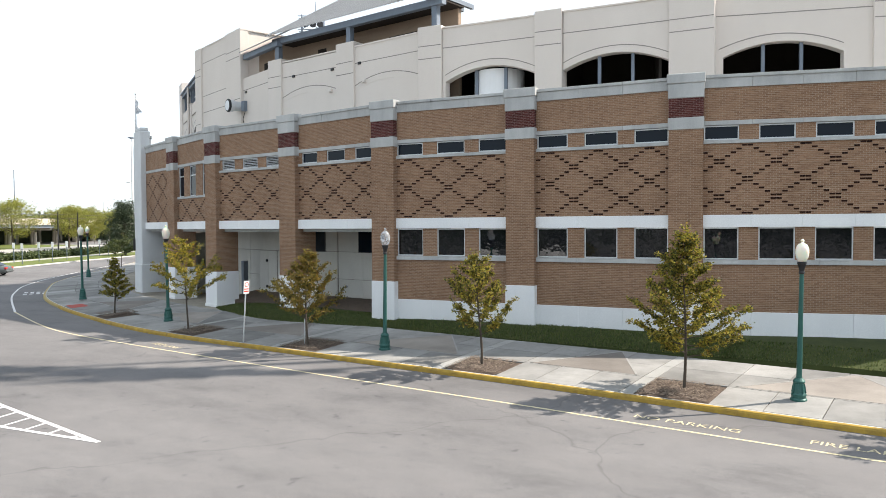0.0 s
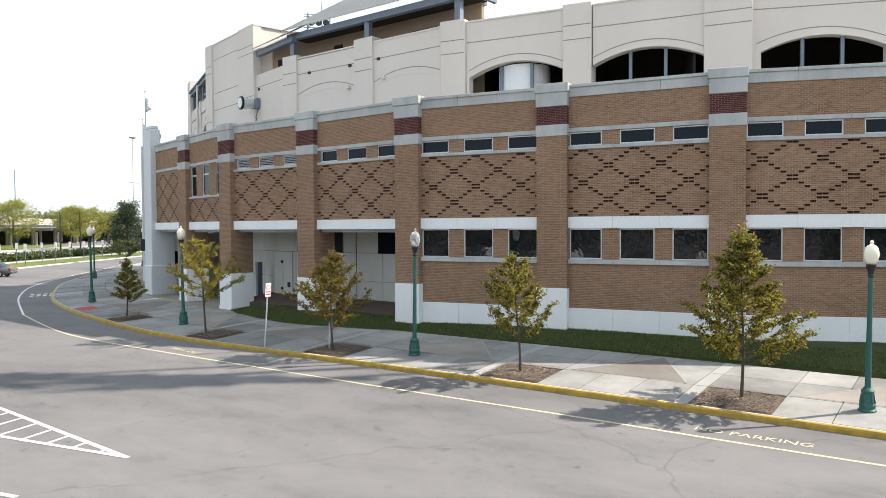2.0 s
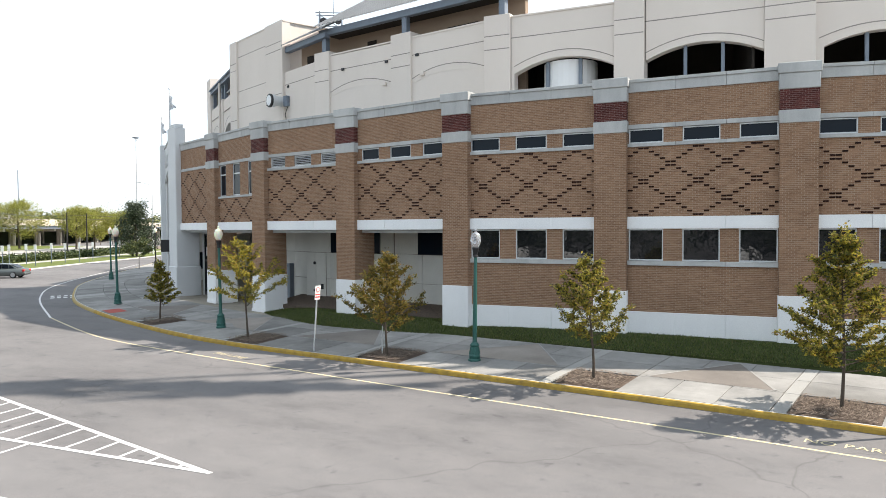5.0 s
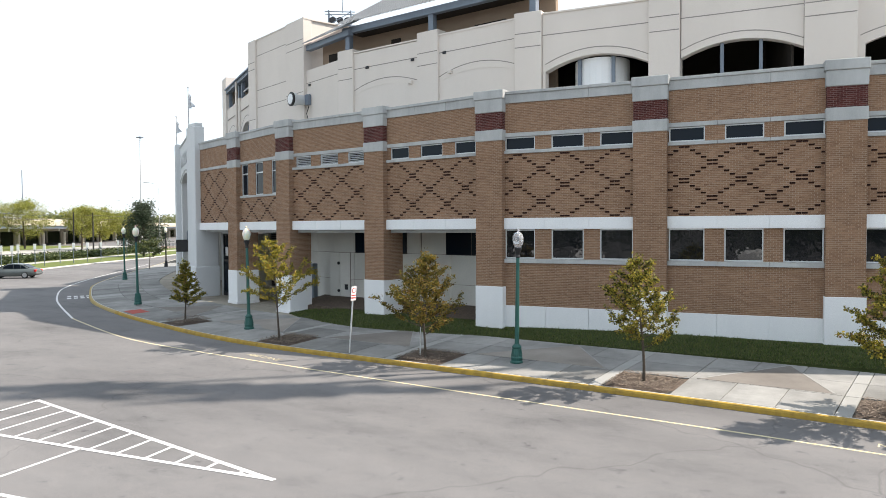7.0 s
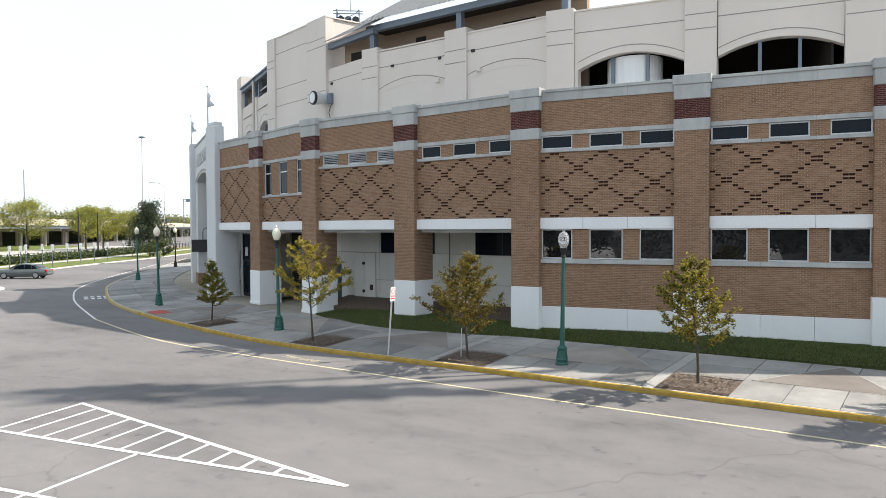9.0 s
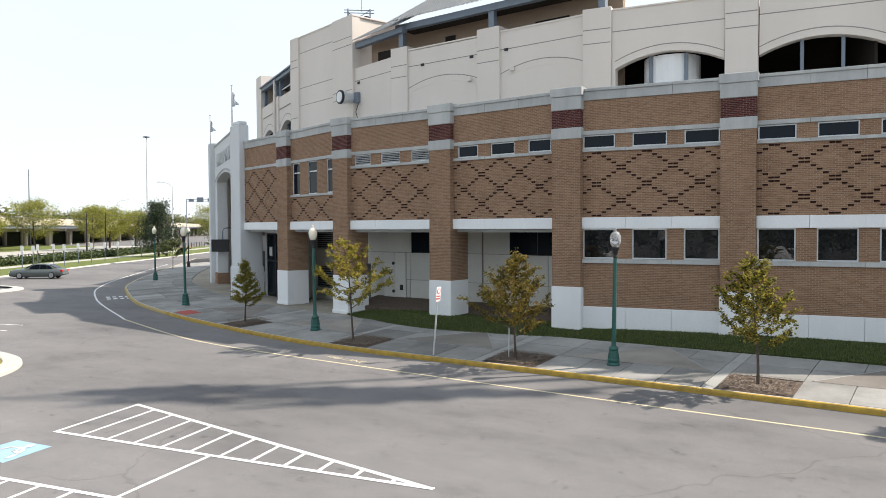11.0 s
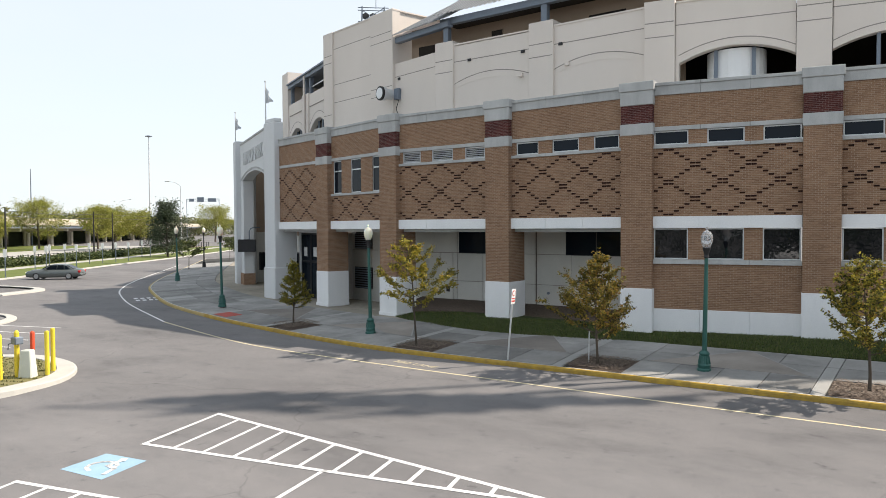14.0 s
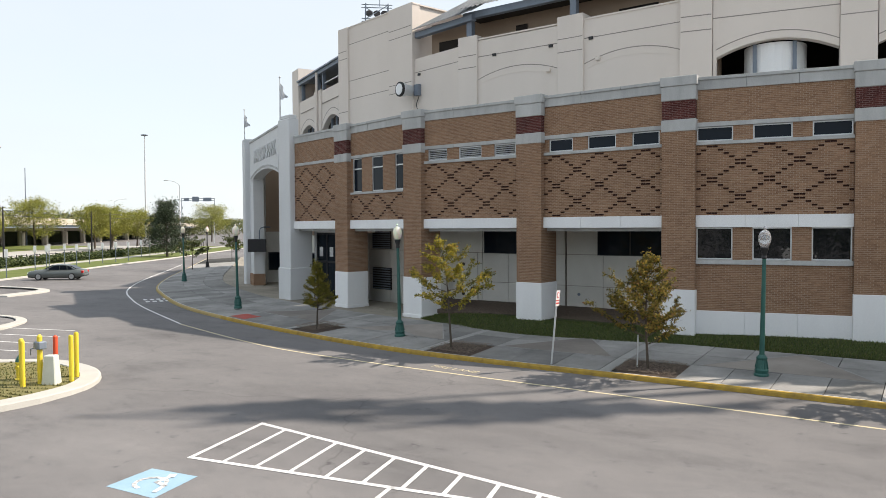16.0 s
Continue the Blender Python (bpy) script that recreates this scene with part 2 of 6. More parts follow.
def tube(bm, points, radii, sides=7):
    """A tapered tube along points."""
    rings = []
    for i, p in enumerate(points):
        p = Vector(p)
        d = (Vector(points[min(i + 1, len(points) - 1)]) - Vector(points[max(i - 1, 0)])).normalized()
        s = d.cross(Vector((0.31, 0.17, 0.93)) if abs(d.z) < 0.9 else Vector((1, 0.1, 0))).normalized()
        t = d.cross(s)
        rings.append([bm.verts.new(p + radii[i] * (s * math.cos(2 * math.pi * k / sides) + t * math.sin(2 * math.pi * k / sides))) for k in range(sides)])
    for a, b in zip(rings, rings[1:]):
        for k in range(sides):
            bm.faces.new((a[k], a[(k + 1) % sides], b[(k + 1) % sides], b[k]))
    bm.faces.new(rings[0][::-1])
    bm.faces.new(rings[-1])
    return bm


def prism(bm, outline, z0, z1):
    """A slab over a plan outline given anticlockwise; z0, z1 numbers or functions of (x, y)."""
    f0 = z0 if callable(z0) else (lambda x, y: z0)
    f1 = z1 if callable(z1) else (lambda x, y: z1)
    lo = [bm.verts.new((x, y, f0(x, y))) for x, y in outline]
    hi = [bm.verts.new((x, y, f1(x, y))) for x, y in outline]
    bm.faces.new(lo[::-1])
    bm.faces.new(hi)
    n = len(outline)
    for i in range(n):
        bm.faces.new((lo[i], lo[(i + 1) % n], hi[(i + 1) % n], hi[i]))
    return bm


def thing(name, label, category, m=None, group="", kind=""):
    ob = new(name)
    if m is not None:
        ob.matrix_basis = m
    return tagged(ob, label, category, group, kind)


def frame_of(a, b):
    """Local axes of a wall whose foot runs from a to b, seen from outside left to right: x along it, y inwards."""
    a, b = Vector((*a, 0)), Vector((*b, 0))
    d = (b - a).normalized()
    return Matrix.Translation(a) @ Matrix(((d.x, -d.y, 0, 0), (d.y, d.x, 0, 0), (0, 0, 1, 0), (0, 0, 0, 1))), (b - a).length


# ---- ground ----
def road_z(x, y):
    return min(max(0.02 * (y - 5.0), -0.1), 0.34)


def spline(points, step):
    """Points every step or so along a smooth line through the given ones."""
    out = []
    for i in range(len(points) - 1):
        p = [Vector(points[max(0, min(len(points) - 1, i + k))]) for k in (-1, 0, 1, 2)]
        n = max(2, int((p[2] - p[1]).length / step))
        for j in range(n):
            t = j / n
            out.append(0.5 * (2 * p[1] + (p[2] - p[0]) * t + (2 * p[0] - 5 * p[1] + 4 * p[2] - p[3]) * t * t + (3 * p[1] - p[0] - 3 * p[2] + p[3]) * t ** 3))
    return out + [Vector(points[-1])]


class Line:
    """A line by arc length, with points offset to its right-hand side as one walks along it."""

    def __init__(self, points, step=0.5):
        self.p = spline(points, step)
        self.s = [0.0]
        for a, b in zip(self.p, self.p[1:]):
            self.s.append(self.s[-1] + (b - a).length)
        self.xs = np.array([v.x for v in self.p])
        self.ys = np.array([v.y for v in self.p])

    def at(self, s, d=0.0):
        x, y = np.interp(s, self.s, self.xs), np.interp(s, self.s, self.ys)
        x0, y0 = np.interp(s - 0.6, self.s, self.xs), np.interp(s - 0.6, self.s, self.ys)
        x1, y1 = np.interp(s + 0.6, self.s, self.xs), np.interp(s + 0.6, self.s, self.ys)
        n = math.hypot(x1 - x0, y1 - y0)
        return float(x + (y1 - y0) / n * d), float(y - (x1 - x0) / n * d)

    def near(self, x, y):
        i = int(np.argmin((self.xs - x) ** 2 + (self.ys - y) ** 2))
        return self.s[i]


def strip(bm, line, s0, s1, profile, step=1.0):
    """A band along a line: profile is (offset, height) pairs, height a number or a function of (x, y)."""
    n = max(1, int(abs(s1 - s0) / step))
    rows = []
    for i in range(n + 1):
        s = s0 + (s1 - s0) * i / n
        row = []
        for d, h in profile:
            x, y = line.at(s, d)
            row.append(bm.verts.new((x, y, h(x, y) if callable(h) else h)))
        rows.append(row)
    for a, b in zip(rows, rows[1:]):
        for i in range(len(profile) - 1):
            bm.faces.new((a[i], b[i], b[i + 1], a[i + 1]))
    return bm


# the kerb runs from the east, past the building, and round to the north-west
KERB = Line([(45, 19.6), (20, 19.7), (2, 19.9), (-8, 20.15), (-18, 20.3), (-26, 20.4), (-31, 20.9), (-36, 21.95), (-42, 23.6), (-50, 26.6), (-58.5, 31.3), (-64.3, 35.1), (-71.8, 41.5), (-80.0, 49.3), (-90, 58.8), (-105, 73)])
KERB_LEN = KERB.s[-1]


def walk_z(d):
    """Height of the pavement at d metres behind the kerb's face, above the road there."""
    return 0.15 + 0.05 * min(max(d - 0.15, 0.0), 5.0)


gx = [-1600, -500, -200, -120, -60, 0, 60, 200, 600, 1600]
gy = [-1600, -400, -60, 0, 5, 12, 22, 40, 80, 200, 600, 1600]
bm = bmesh.new()
grid = [[bm.verts.new((x, y, road_z(x, y))) for x in gx] for y in gy]
for j in range(len(gy) - 1):
    for i in range(len(gx) - 1):
        bm.faces.new((grid[j][i], grid[j][i + 1], grid[j + 1][i + 1], grid[j + 1][i]))
tagged(part("ground", bm, ASPHALT), "worn grey asphalt roadway and car park", "road", kind="structure")

bm = bmesh.new()
KERB_TURN = KERB.near(-43.5, 24.1)
KERB_PROFILE = [(-0.02, lambda x, y: road_z(x, y) - 0.05), (-0.005, lambda x, y: road_z(x, y) + 0.1), (0.025, lambda x, y: road_z(x, y) + 0.145), (0.06, lambda x, y: road_z(x, y) + 0.155), (0.135, lambda x, y: road_z(x, y) + 0.155)]
KERB_BACK = [(0.135, lambda x, y: road_z(x, y) + 0.155), (0.2, lambda x, y: road_z(x, y) + 0.155), (0.205, lambda x, y: road_z(x, y) - 0.05)]
strip(bm, KERB, 0, KERB_LEN, KERB_BACK, 0.8)
tagged(part("kerb_back", bm, KERB_CONCRETE), "bare concrete strip behind the painted kerb", "kerb", kind="structure")
bm = bmesh.new()
strip(bm, KERB, KERB_TURN, KERB_LEN, KERB_PROFILE, 0.8)
tagged(part("bend_kerb", bm, mottled("worn_pale_kerb", (0.24, 0.19, 0.1), (0.5, 0.37, 0.15), 1.5, 45, 0.9)), "worn pale concrete kerb round the bend", "kerb", kind="structure")
bm = bmesh.new()
strip(bm, KERB, 0, KERB_TURN, KERB_PROFILE, 0.8)
tagged(part("kerb", bm, YELLOW_KERB), "worn yellow-painted concrete kerb along the roadway", "kerb", kind="structure")

# lane edge line, yellow along the building and white round the bend
bm = bmesh.new()
Y_LINE = Line([(30, 17.9), (0.9, 17.95), (-8, 18.1), (-15, 18.15), (-24.8, 18.35), (-32, 18.7), (-36.4, 19.5), (-43.3, 21.5)])
strip(bm, Y_LINE, 0, Y_LINE.s[-1], [(-0.05, lambda x, y: road_z(x, y) + 0.005), (0.05, lambda x, y: road_z(x, y) + 0.005)])
tagged(part("lane_line", bm, LETTER_PAINT), "faded yellow painted lane edge line", "road marking", kind="structure")
bm = bmesh.new()
W_LINE = Line([(-43.3, 21.5), (-51.8, 25.3), (-57.4, 28.2), (-63.5, 31.9), (-70.0, 37.1), (-77.0, 43.6), (-85, 51.4), (-95, 61.0)])
strip(bm, W_LINE, 0, W_LINE.s[-1], [(-0.06, lambda x, y: road_z(x, y) + 0.005), (0.06, lambda x, y: road_z(x, y) + 0.005)])
tagged(part("bend_line", bm, WHITE_PAINT), "white painted line round the bend", "road marking", kind="structure")


def stroke(bm, points, width, lift=0.006):
    """A painted line on the road."""
    for a, b in zip(points, points[1:]):
        a, b = Vector(a), Vector(b)
        d = (b - a).normalized() * width / 2
        n = Vector((-d.y, d.x))
        a, b = a - d, b + d
        q = [a - n, b - n, b + n, a + n]
        bm.faces.new([bm.verts.new((v.x, v.y, road_z(v.x, v.y) + lift)) for v in q])
    return bm


# hatched triangle beside the parking bays
TRI = [(-25.98, 10.84), (-14.9, 9.9), (-25.35, 8.1)]
bm = bmesh.new()
stroke(bm, [TRI[0], TRI[1]], 0.13)
stroke(bm, [TRI[1], (-20.3, 8.95), TRI[2]], 0.13, 0.009)
stroke(bm, [TRI[2], TRI[0]], 0.12, 0.012)
n_bars = 12
for i in range(1, n_bars):
    f = i / n_bars
    top = Vector(TRI[0]).lerp(Vector(TRI[1]), f)
    low = Vector(TRI[2]).lerp(Vector(TRI[1]), f)
    stroke(bm, [low, top], 0.1, 0.003)
tagged(part("hatched_triangle", bm, WHITE_PAINT), "white painted hatched no-stopping triangle on asphalt", "road marking", kind="structure")
bm = bmesh.new()
stroke(bm, [(-20.35, 8.95), (-19.85, 6.3)], 0.1, 0.004)
tagged(part("stall_line", bm, WHITE_PAINT), "white painted parking bay line", "road marking", kind="structure")

# ---- lawn, plaza ----
LAWN = [(40, 26.4), (0.4, 26.3), (-5, 26.15), (-12, 25.85), (-18, 25.65), (-22, 25.15), (-26, 25.0), (-29.5, 25.85), (-32.2, 27.1), (-33.8, 28.4)]
front = [tuple(v) for v in spline(LAWN, 1.0)]
back = [(-33.9, 31.0), (-20, 31.0), (-7, 31.5), (-4, 33.0), (4, 36.0), (40, 50)]
bm = bmesh.new()
lo = [bm.verts.new((x, y, 0.5)) for x, y in front]
mid_v = [bm.verts.new((x, y + 0.06, 0.715)) for x, y in front]


def bank(x):
    """Rise of the lawn towards the building, dying out at its west end."""
    return 0.27 * min(max((x + 33.5) / 5.0, 0.0), 1.0) - 0.06 * min(max((x + 12.0) / 8.0, 0.0), 1.0)


hi = [bm.verts.new((x, min(y + 1.6, 29.5) if x < -2 else y + 1.6, 0.765 + bank(x))) for x, y in front]
far = [bm.verts.new((x, 32.0 if x < -2 else y + 9, 0.77 + 1.4 * bank(x))) for x, y in front]
for a, b in ((lo, mid_v), (mid_v, hi), (hi, far)):
    for i in range(len(a) - 1):
        bm.faces.new((a[i], b[i], b[i + 1], a[i + 1]))
bmesh.ops.recalc_face_normals(bm, faces=bm.faces)
tagged(part("lawn", bm, GRASS), "mown green lawn strip along the foot of the building", "lawn", kind="structure")


def grass_blades(name, spots, label, size=0.05):
    """Short blades over given spots, one object."""
    bm = bmesh.new()
    for x, y, z in spots:
        a = random.uniform(0, 6.28)
        h = size * random.uniform(0.7, 1.7)
        dx, dy = 0.018 * math.cos(a), 0.018 * math.sin(a)
        lean = random.uniform(-0.03, 0.03)
        bm.faces.new([bm.verts.new(p) for p in ((x - dx, y - dy, z), (x + dx, y + dy, z), (x + lean, y + lean, z + h))])
    return tagged(part(name, bm, leaf_material("grass_blades", [(0.03, 0.05, 0.012), (0.065, 0.1, 0.02), (0.1, 0.135, 0.032), (0.16, 0.15, 0.06)], 0.35)), label, "grass", kind="stuff")


TREES = [(3.6, 21.3), (-4.26, 21.3), (-11.1, 21.35), (-19.15, 21.2), (-26.8, 21.3), (-35.1, 22.8)]
PIT_HALF, PIT_DEEP = 1.05, 2.1
pit_s = [KERB.near(x, y) for x, y in TREES]
edges, cursor = [], KERB.near(16, 19.7)
for s in pit_s + [KERB.near(-95, 59)]:
    if edges:
        edges.append((cursor, cursor + 0.4, False))
        cursor += 0.4
    n = max(1, round((s - PIT_HALF - cursor) / 1.53))
    edges += [(cursor + (s - PIT_HALF - cursor) * i / n, cursor + (s - PIT_HALF - cursor) * (i + 1) / n, False) for i in range(n)]
    if s in pit_s:
        edges.append((s - PIT_HALF, s + PIT_HALF, True))
    cursor = s + PIT_HALF
ROWS_D = [(0.215, PIT_DEEP), (PIT_DEEP, 3.7), (3.7, 5.3)]
pavement = thing("pavement", "pale concrete pavement of scored slabs beside the kerb", "pavement", kind="structure")
bm = bmesh.new()
strip(bm, KERB, edges[0][0], KERB_LEN - 2, [(0.21, 0.3), (5.3, 0.3)])
strip(bm, KERB, edges[0][0], KERB_LEN - 2, [(0.21, lambda x, y: road_z(x, y) + 0.125), (5.3, lambda x, y: road_z(x, y) + 0.37)])
part("joint_bed", bm, JOINT, pavement)
rest = bmesh.new()
slab_count = 0


def slab(bm, s0, s1, d0, d1, lift=0.0):
    g = 0.013
    q = [(s0 + g, d0 + g), (s1 - g, d0 + g), (s1 - g, d1 - g), (s0 + g, d1 - g)]
    pts = []
    for s, d in q:
        x, y = KERB.at(s, d)
        pts.append((x, y, road_z(x, y) + walk_z(d) + lift))
    hi = [bm.verts.new(p) for p in pts]
    lo = [bm.verts.new((x, y, z - 0.1)) for x, y, z in pts]
    bm.faces.new(hi)
    for i in range(4):
        bm.faces.new((hi[i], lo[i], lo[(i + 1) % 4], hi[(i + 1) % 4]))
    bmesh.ops.recalc_face_normals(bm, faces=bm.faces)
    return bm


for s0, s1, pit in edges:
    for k, (d0, d1) in enumerate(ROWS_D):
        if pit and k == 0:
            continue
        if slab_count < 290 and s0 > KERB.near(8, 20) - 1 and s0 < KERB.near(-75, 42):
            part("slab", slab(bmesh.new(), s0, s1, d0, d1, random.uniform(-0.003, 0.003)), PALE_SLAB if s1 - s0 < 0.6 or (k == 0 and slab_count % 17 == 4) else CONCRETE, pavement)
            slab_count += 1
        else:
            slab(rest, s0, s1, d0, d1)
tagged(part("far_slabs", rest, CONCRETE, pavement), kind="stuff")
# triangular inlays between the trees, edged with pale strips
for s0, s1 in zip([pit_s[0] - 8.2] + pit_s, pit_s + [pit_s[-1] + 9.0]):
    a0, a1, am_s = s0 + PIT_HALF + 0.6, s1 - PIT_HALF - 0.2, (s0 + s1) / 2
    for name, mat, lift, pts in (("inlay", INLAY, 0.006, [(a0, 2.2), (a1, 2.2), (am_s, 5.15)]), ("inlay_edge", INLAY_EDGE, 0.011, [(a0, 2.2), (a0 + 0.09, 2.2), (am_s + 0.03, 5.15), (am_s - 0.03, 5.15)]), ("inlay_edge", INLAY_EDGE, 0.011, [(a1 - 0.09, 2.2), (a1, 2.2), (am_s + 0.03, 5.15), (am_s - 0.03, 5.15)])):
        bm = bmesh.new()
        ring = []
        for st, d in pts:
            x, y = KERB.at(st, d)
            ring.append((x, y, road_z(x, y) + walk_z(d) + lift))
        hi = [bm.verts.new(p) for p in ring]
        lo = [bm.verts.new((x, y, z - 0.02)) for x, y, z in ring]
        bm.faces.new(hi)
        for i in range(len(ring)):
            bm.faces.new((hi[i], lo[i], lo[(i + 1) % len(ring)], hi[(i + 1) % len(ring)]))
        bmesh.ops.recalc_face_normals(bm, faces=bm.faces)
        part(name, bm, mat, pavement)
# the forecourt behind the slabs, up to the building
bm = bmesh.new()
s = KERB.near(16, 19.7)
while s < KERB_LEN - 4:
    for k in range(8):
        d0 = 5.3 + 3.0 * k
        q = [KERB.at(s + 0.01, d0 + 0.01), KERB.at(s + 2.99, d0 + 0.01), KERB.at(s + 2.99, d0 + 2.99), KERB.at(s + 0.01, d0 + 2.99)]
        if q[0][0] < -26:
            bm.faces.new([bm.verts.new((x, y, 0.695)) for x, y in q])
    s += 3.0
bmesh.ops.recalc_face_normals(bm, faces=bm.faces)
PLAZA = mottled("plaza_concrete", (0.155, 0.138, 0.11), (0.37, 0.34, 0.285), 0.5, 45, 0.9, spread=0.22)
tagged(part("plaza", bm, PLAZA), "buff concrete forecourt before the entrance", "pavement", kind="structure")
bm = bmesh.new()
strip(bm, KERB, KERB.near(-24, 20), KERB_LEN - 4, [(5.3, 0.685), (30, 0.685)])
tagged(part("plaza_bed", bm, JOINT), "dark joints below the forecourt", "pavement", kind="structure")

# ---- stadium: plan ----
# left front corner and turn of each brick pier, east to west
P_W = 1.27
PIERS = {6: ((-7.05, 28.62), 14.7), 5: ((-13.68, 27.6), 8.5), 4: ((-20.31, 26.64), 2.2), 3: ((-27.0, 27.12), -4.2), 2: ((-33.68, 27.62), -10.4), 1: ((-39.87, 29.45), -16.5)}
u7 = (math.cos(radians(21)), math.sin(radians(21)))
P6R = (-7.05 + P_W * math.cos(radians(14.7)), 28.62 + P_W * math.sin(radians(14.7)))
PIERS[7] = ((P6R[0] + 12.4 * u7[0], P6R[1] + 12.4 * u7[1]), 21.0)


def right_of(k):
    (x, y), a = PIERS[k]
    return x + P_W * math.cos(radians(a)), y + P_W * math.sin(radians(a))


stadium = thing("stadium", "brick and beige stucco ballpark building with stone bands", "building")
GROUND_Z = 0.55
Z_BASE, Z_PIER_BASE, Z_SILL0, Z_SILL1, Z_BELT0, Z_BELT1 = 1.91, 2.72, 3.72, 3.9, 5.15, 5.62
Z_USILL0, Z_USILL1, Z_BAND0, Z_BAND1, Z_COP0, Z_COP1 = 8.34, 8.47, 9.04, 9.21, 10.46, 10.95
RECESS = 0.28


def pier(k, deep):
    (x, y), a = PIERS[k]
    m = pose(x, y, 0, 0, 0, a)
    shaft = part("pier", boxes((0, P_W, 0, deep, Z_PIER_BASE, 5.3), (0, P_W, 0, 0.9, 5.3, 8.9)), BRICK, stadium, "tan brick pier", m)
    part("base", boxes((-0.025, P_W + 0.025, -0.025, deep + 0.01, GROUND_Z, Z_PIER_BASE), (-0.06, P_W + 0.06, -0.06, deep + 0.02, GROUND_Z, 0.86), bevel=0.012), WHITE_STONE, shaft, "white stone pier base")
    part("band", boxes((-0.03, P_W + 0.03, -0.03, 0.9, 8.9, 9.36), bevel=0.012), STONE, shaft)
    part("accent", boxes((0, P_W, 0, 0.9, 9.36, 10.1)), RED_BRICK, shaft, "dark red brick accent")
    part("cap", boxes((-0.03, P_W + 0.03, -0.03, 1.0, 10.1, 10.66), (-0.07, P_W + 0.07, -0.07, 1.04, 10.66, 11.03), bevel=0.02), STONE, shaft, "weathered grey stone cap")


for k, deep in ((7, 0.9), (6, 0.9), (5, 0.9), (4, 1.37), (3, 1.37), (2, 1.37), (1, 1.37)):
    pier(k, deep)

STEPS = (0.5, 1.5, 2.5, 3.5, 4.5, 4.5, 3.5, 2.5, 1.5, 0.5)
BW, BC = 0.2032, 0.0677
brick_me = None
dark_places = []


def diamonds(m, length, z_top, z_low):
    """Places of the dark header bricks that draw the diamonds on a panel."""
    mid = length / 2 - 0.08 if length < 8 else 3.65
    r = 0
    while 8.27 - r * 2 * BC > z_low + 0.02:
        z = 8.27 - r * 2 * BC
        if z < z_top - 0.03:
            o = STEPS[r % 10]
            for c in range(-3, 6):
                for sgn in (-1, 1):
                    u = mid + (c * 10 + sgn * o) * BW
                    lo_u, hi_u = max(u - BW / 2 + 0.006, 0.0), min(u + BW / 2 - 0.006, length)
                    if hi_u - lo_u > 0.05:
                        dark_places.append((m, lo_u, hi_u, z))
        r += 1
    if z_top > 8.6:
        for r in range(1, 5):
            z, o = 8.27 + r * 2 * BC, STEPS[r]
            for c in range(-3, 6):
                for sgn in (-1, 1):
                    u = mid + (c * 10 + sgn * o) * BW
                    lo_u, hi_u = max(u - BW / 2 + 0.006, 0.0), min(u + BW / 2 - 0.006, length)
                    if hi_u - lo_u > 0.05:
                        dark_places.append((m, lo_u, hi_u, z))


def course(name, label, m, length, z0, z1, proud, n, mat, parent, deep=0.3):
    """A stone course of n blocks with open joints, each a piece of its own."""
    for i in range(n):
        part(name, boxes((length * i / n + 0.004, length * (i + 1) / n - 0.004, -proud, deep, z0, z1), bevel=0.008), mat, parent, label, m)


def window(m, u0, u1, z0, z1, parent, mullion=0.0, louvre=False, glass=None):
    """A recessed window with a pale metal frame and dark glass, or metal louvres."""
    w = 0.05
    fr = boxes((u0, u1, 0.03, 0.13, z0, z0 + w), (u0, u1, 0.03, 0.13, z1 - w, z1), (u0, u0 + w, 0.03, 0.13, z0 + w, z1 - w), (u1 - w, u1, 0.03, 0.13, z0 + w, z1 - w), bevel=0.006)
    if mullion:
        box(fr, u0 + w, u1 - w, 0.035, 0.12, mullion - 0.035, mullion + 0.035)
    f = part("window", fr, ALU, parent, "pale metal window frame with dark glass" if not louvre else "pale metal louvred vent", m)
    if louvre:
        n = 5
        for i in range(n):
            z = z0 + w + (z1 - z0 - 2 * w) * (i + 0.5) / n
            bm = boxes((u0 + w, u1 - w, -0.045, 0.045, -0.009, 0.009))
            bmesh.ops.rotate(bm, verts=bm.verts, cent=(0, 0, 0), matrix=Matrix.Rotation(radians(35), 3, "X"))
            bmesh.ops.translate(bm, verts=bm.verts, vec=(0, 0.085, z))
            part("slat", bm, ALU, f)
        part("backing", boxes((u0 + w, u1 - w, 0.14, 0.16, z0 + w, z1 - w)), SHADE_DARK, f)
    else:
        part("pane", boxes((u0 + w, u1 - w, 0.075, 0.085, z0 + w, z1 - w)), glass or GLASS, f, "dark reflecting glass")
    return f


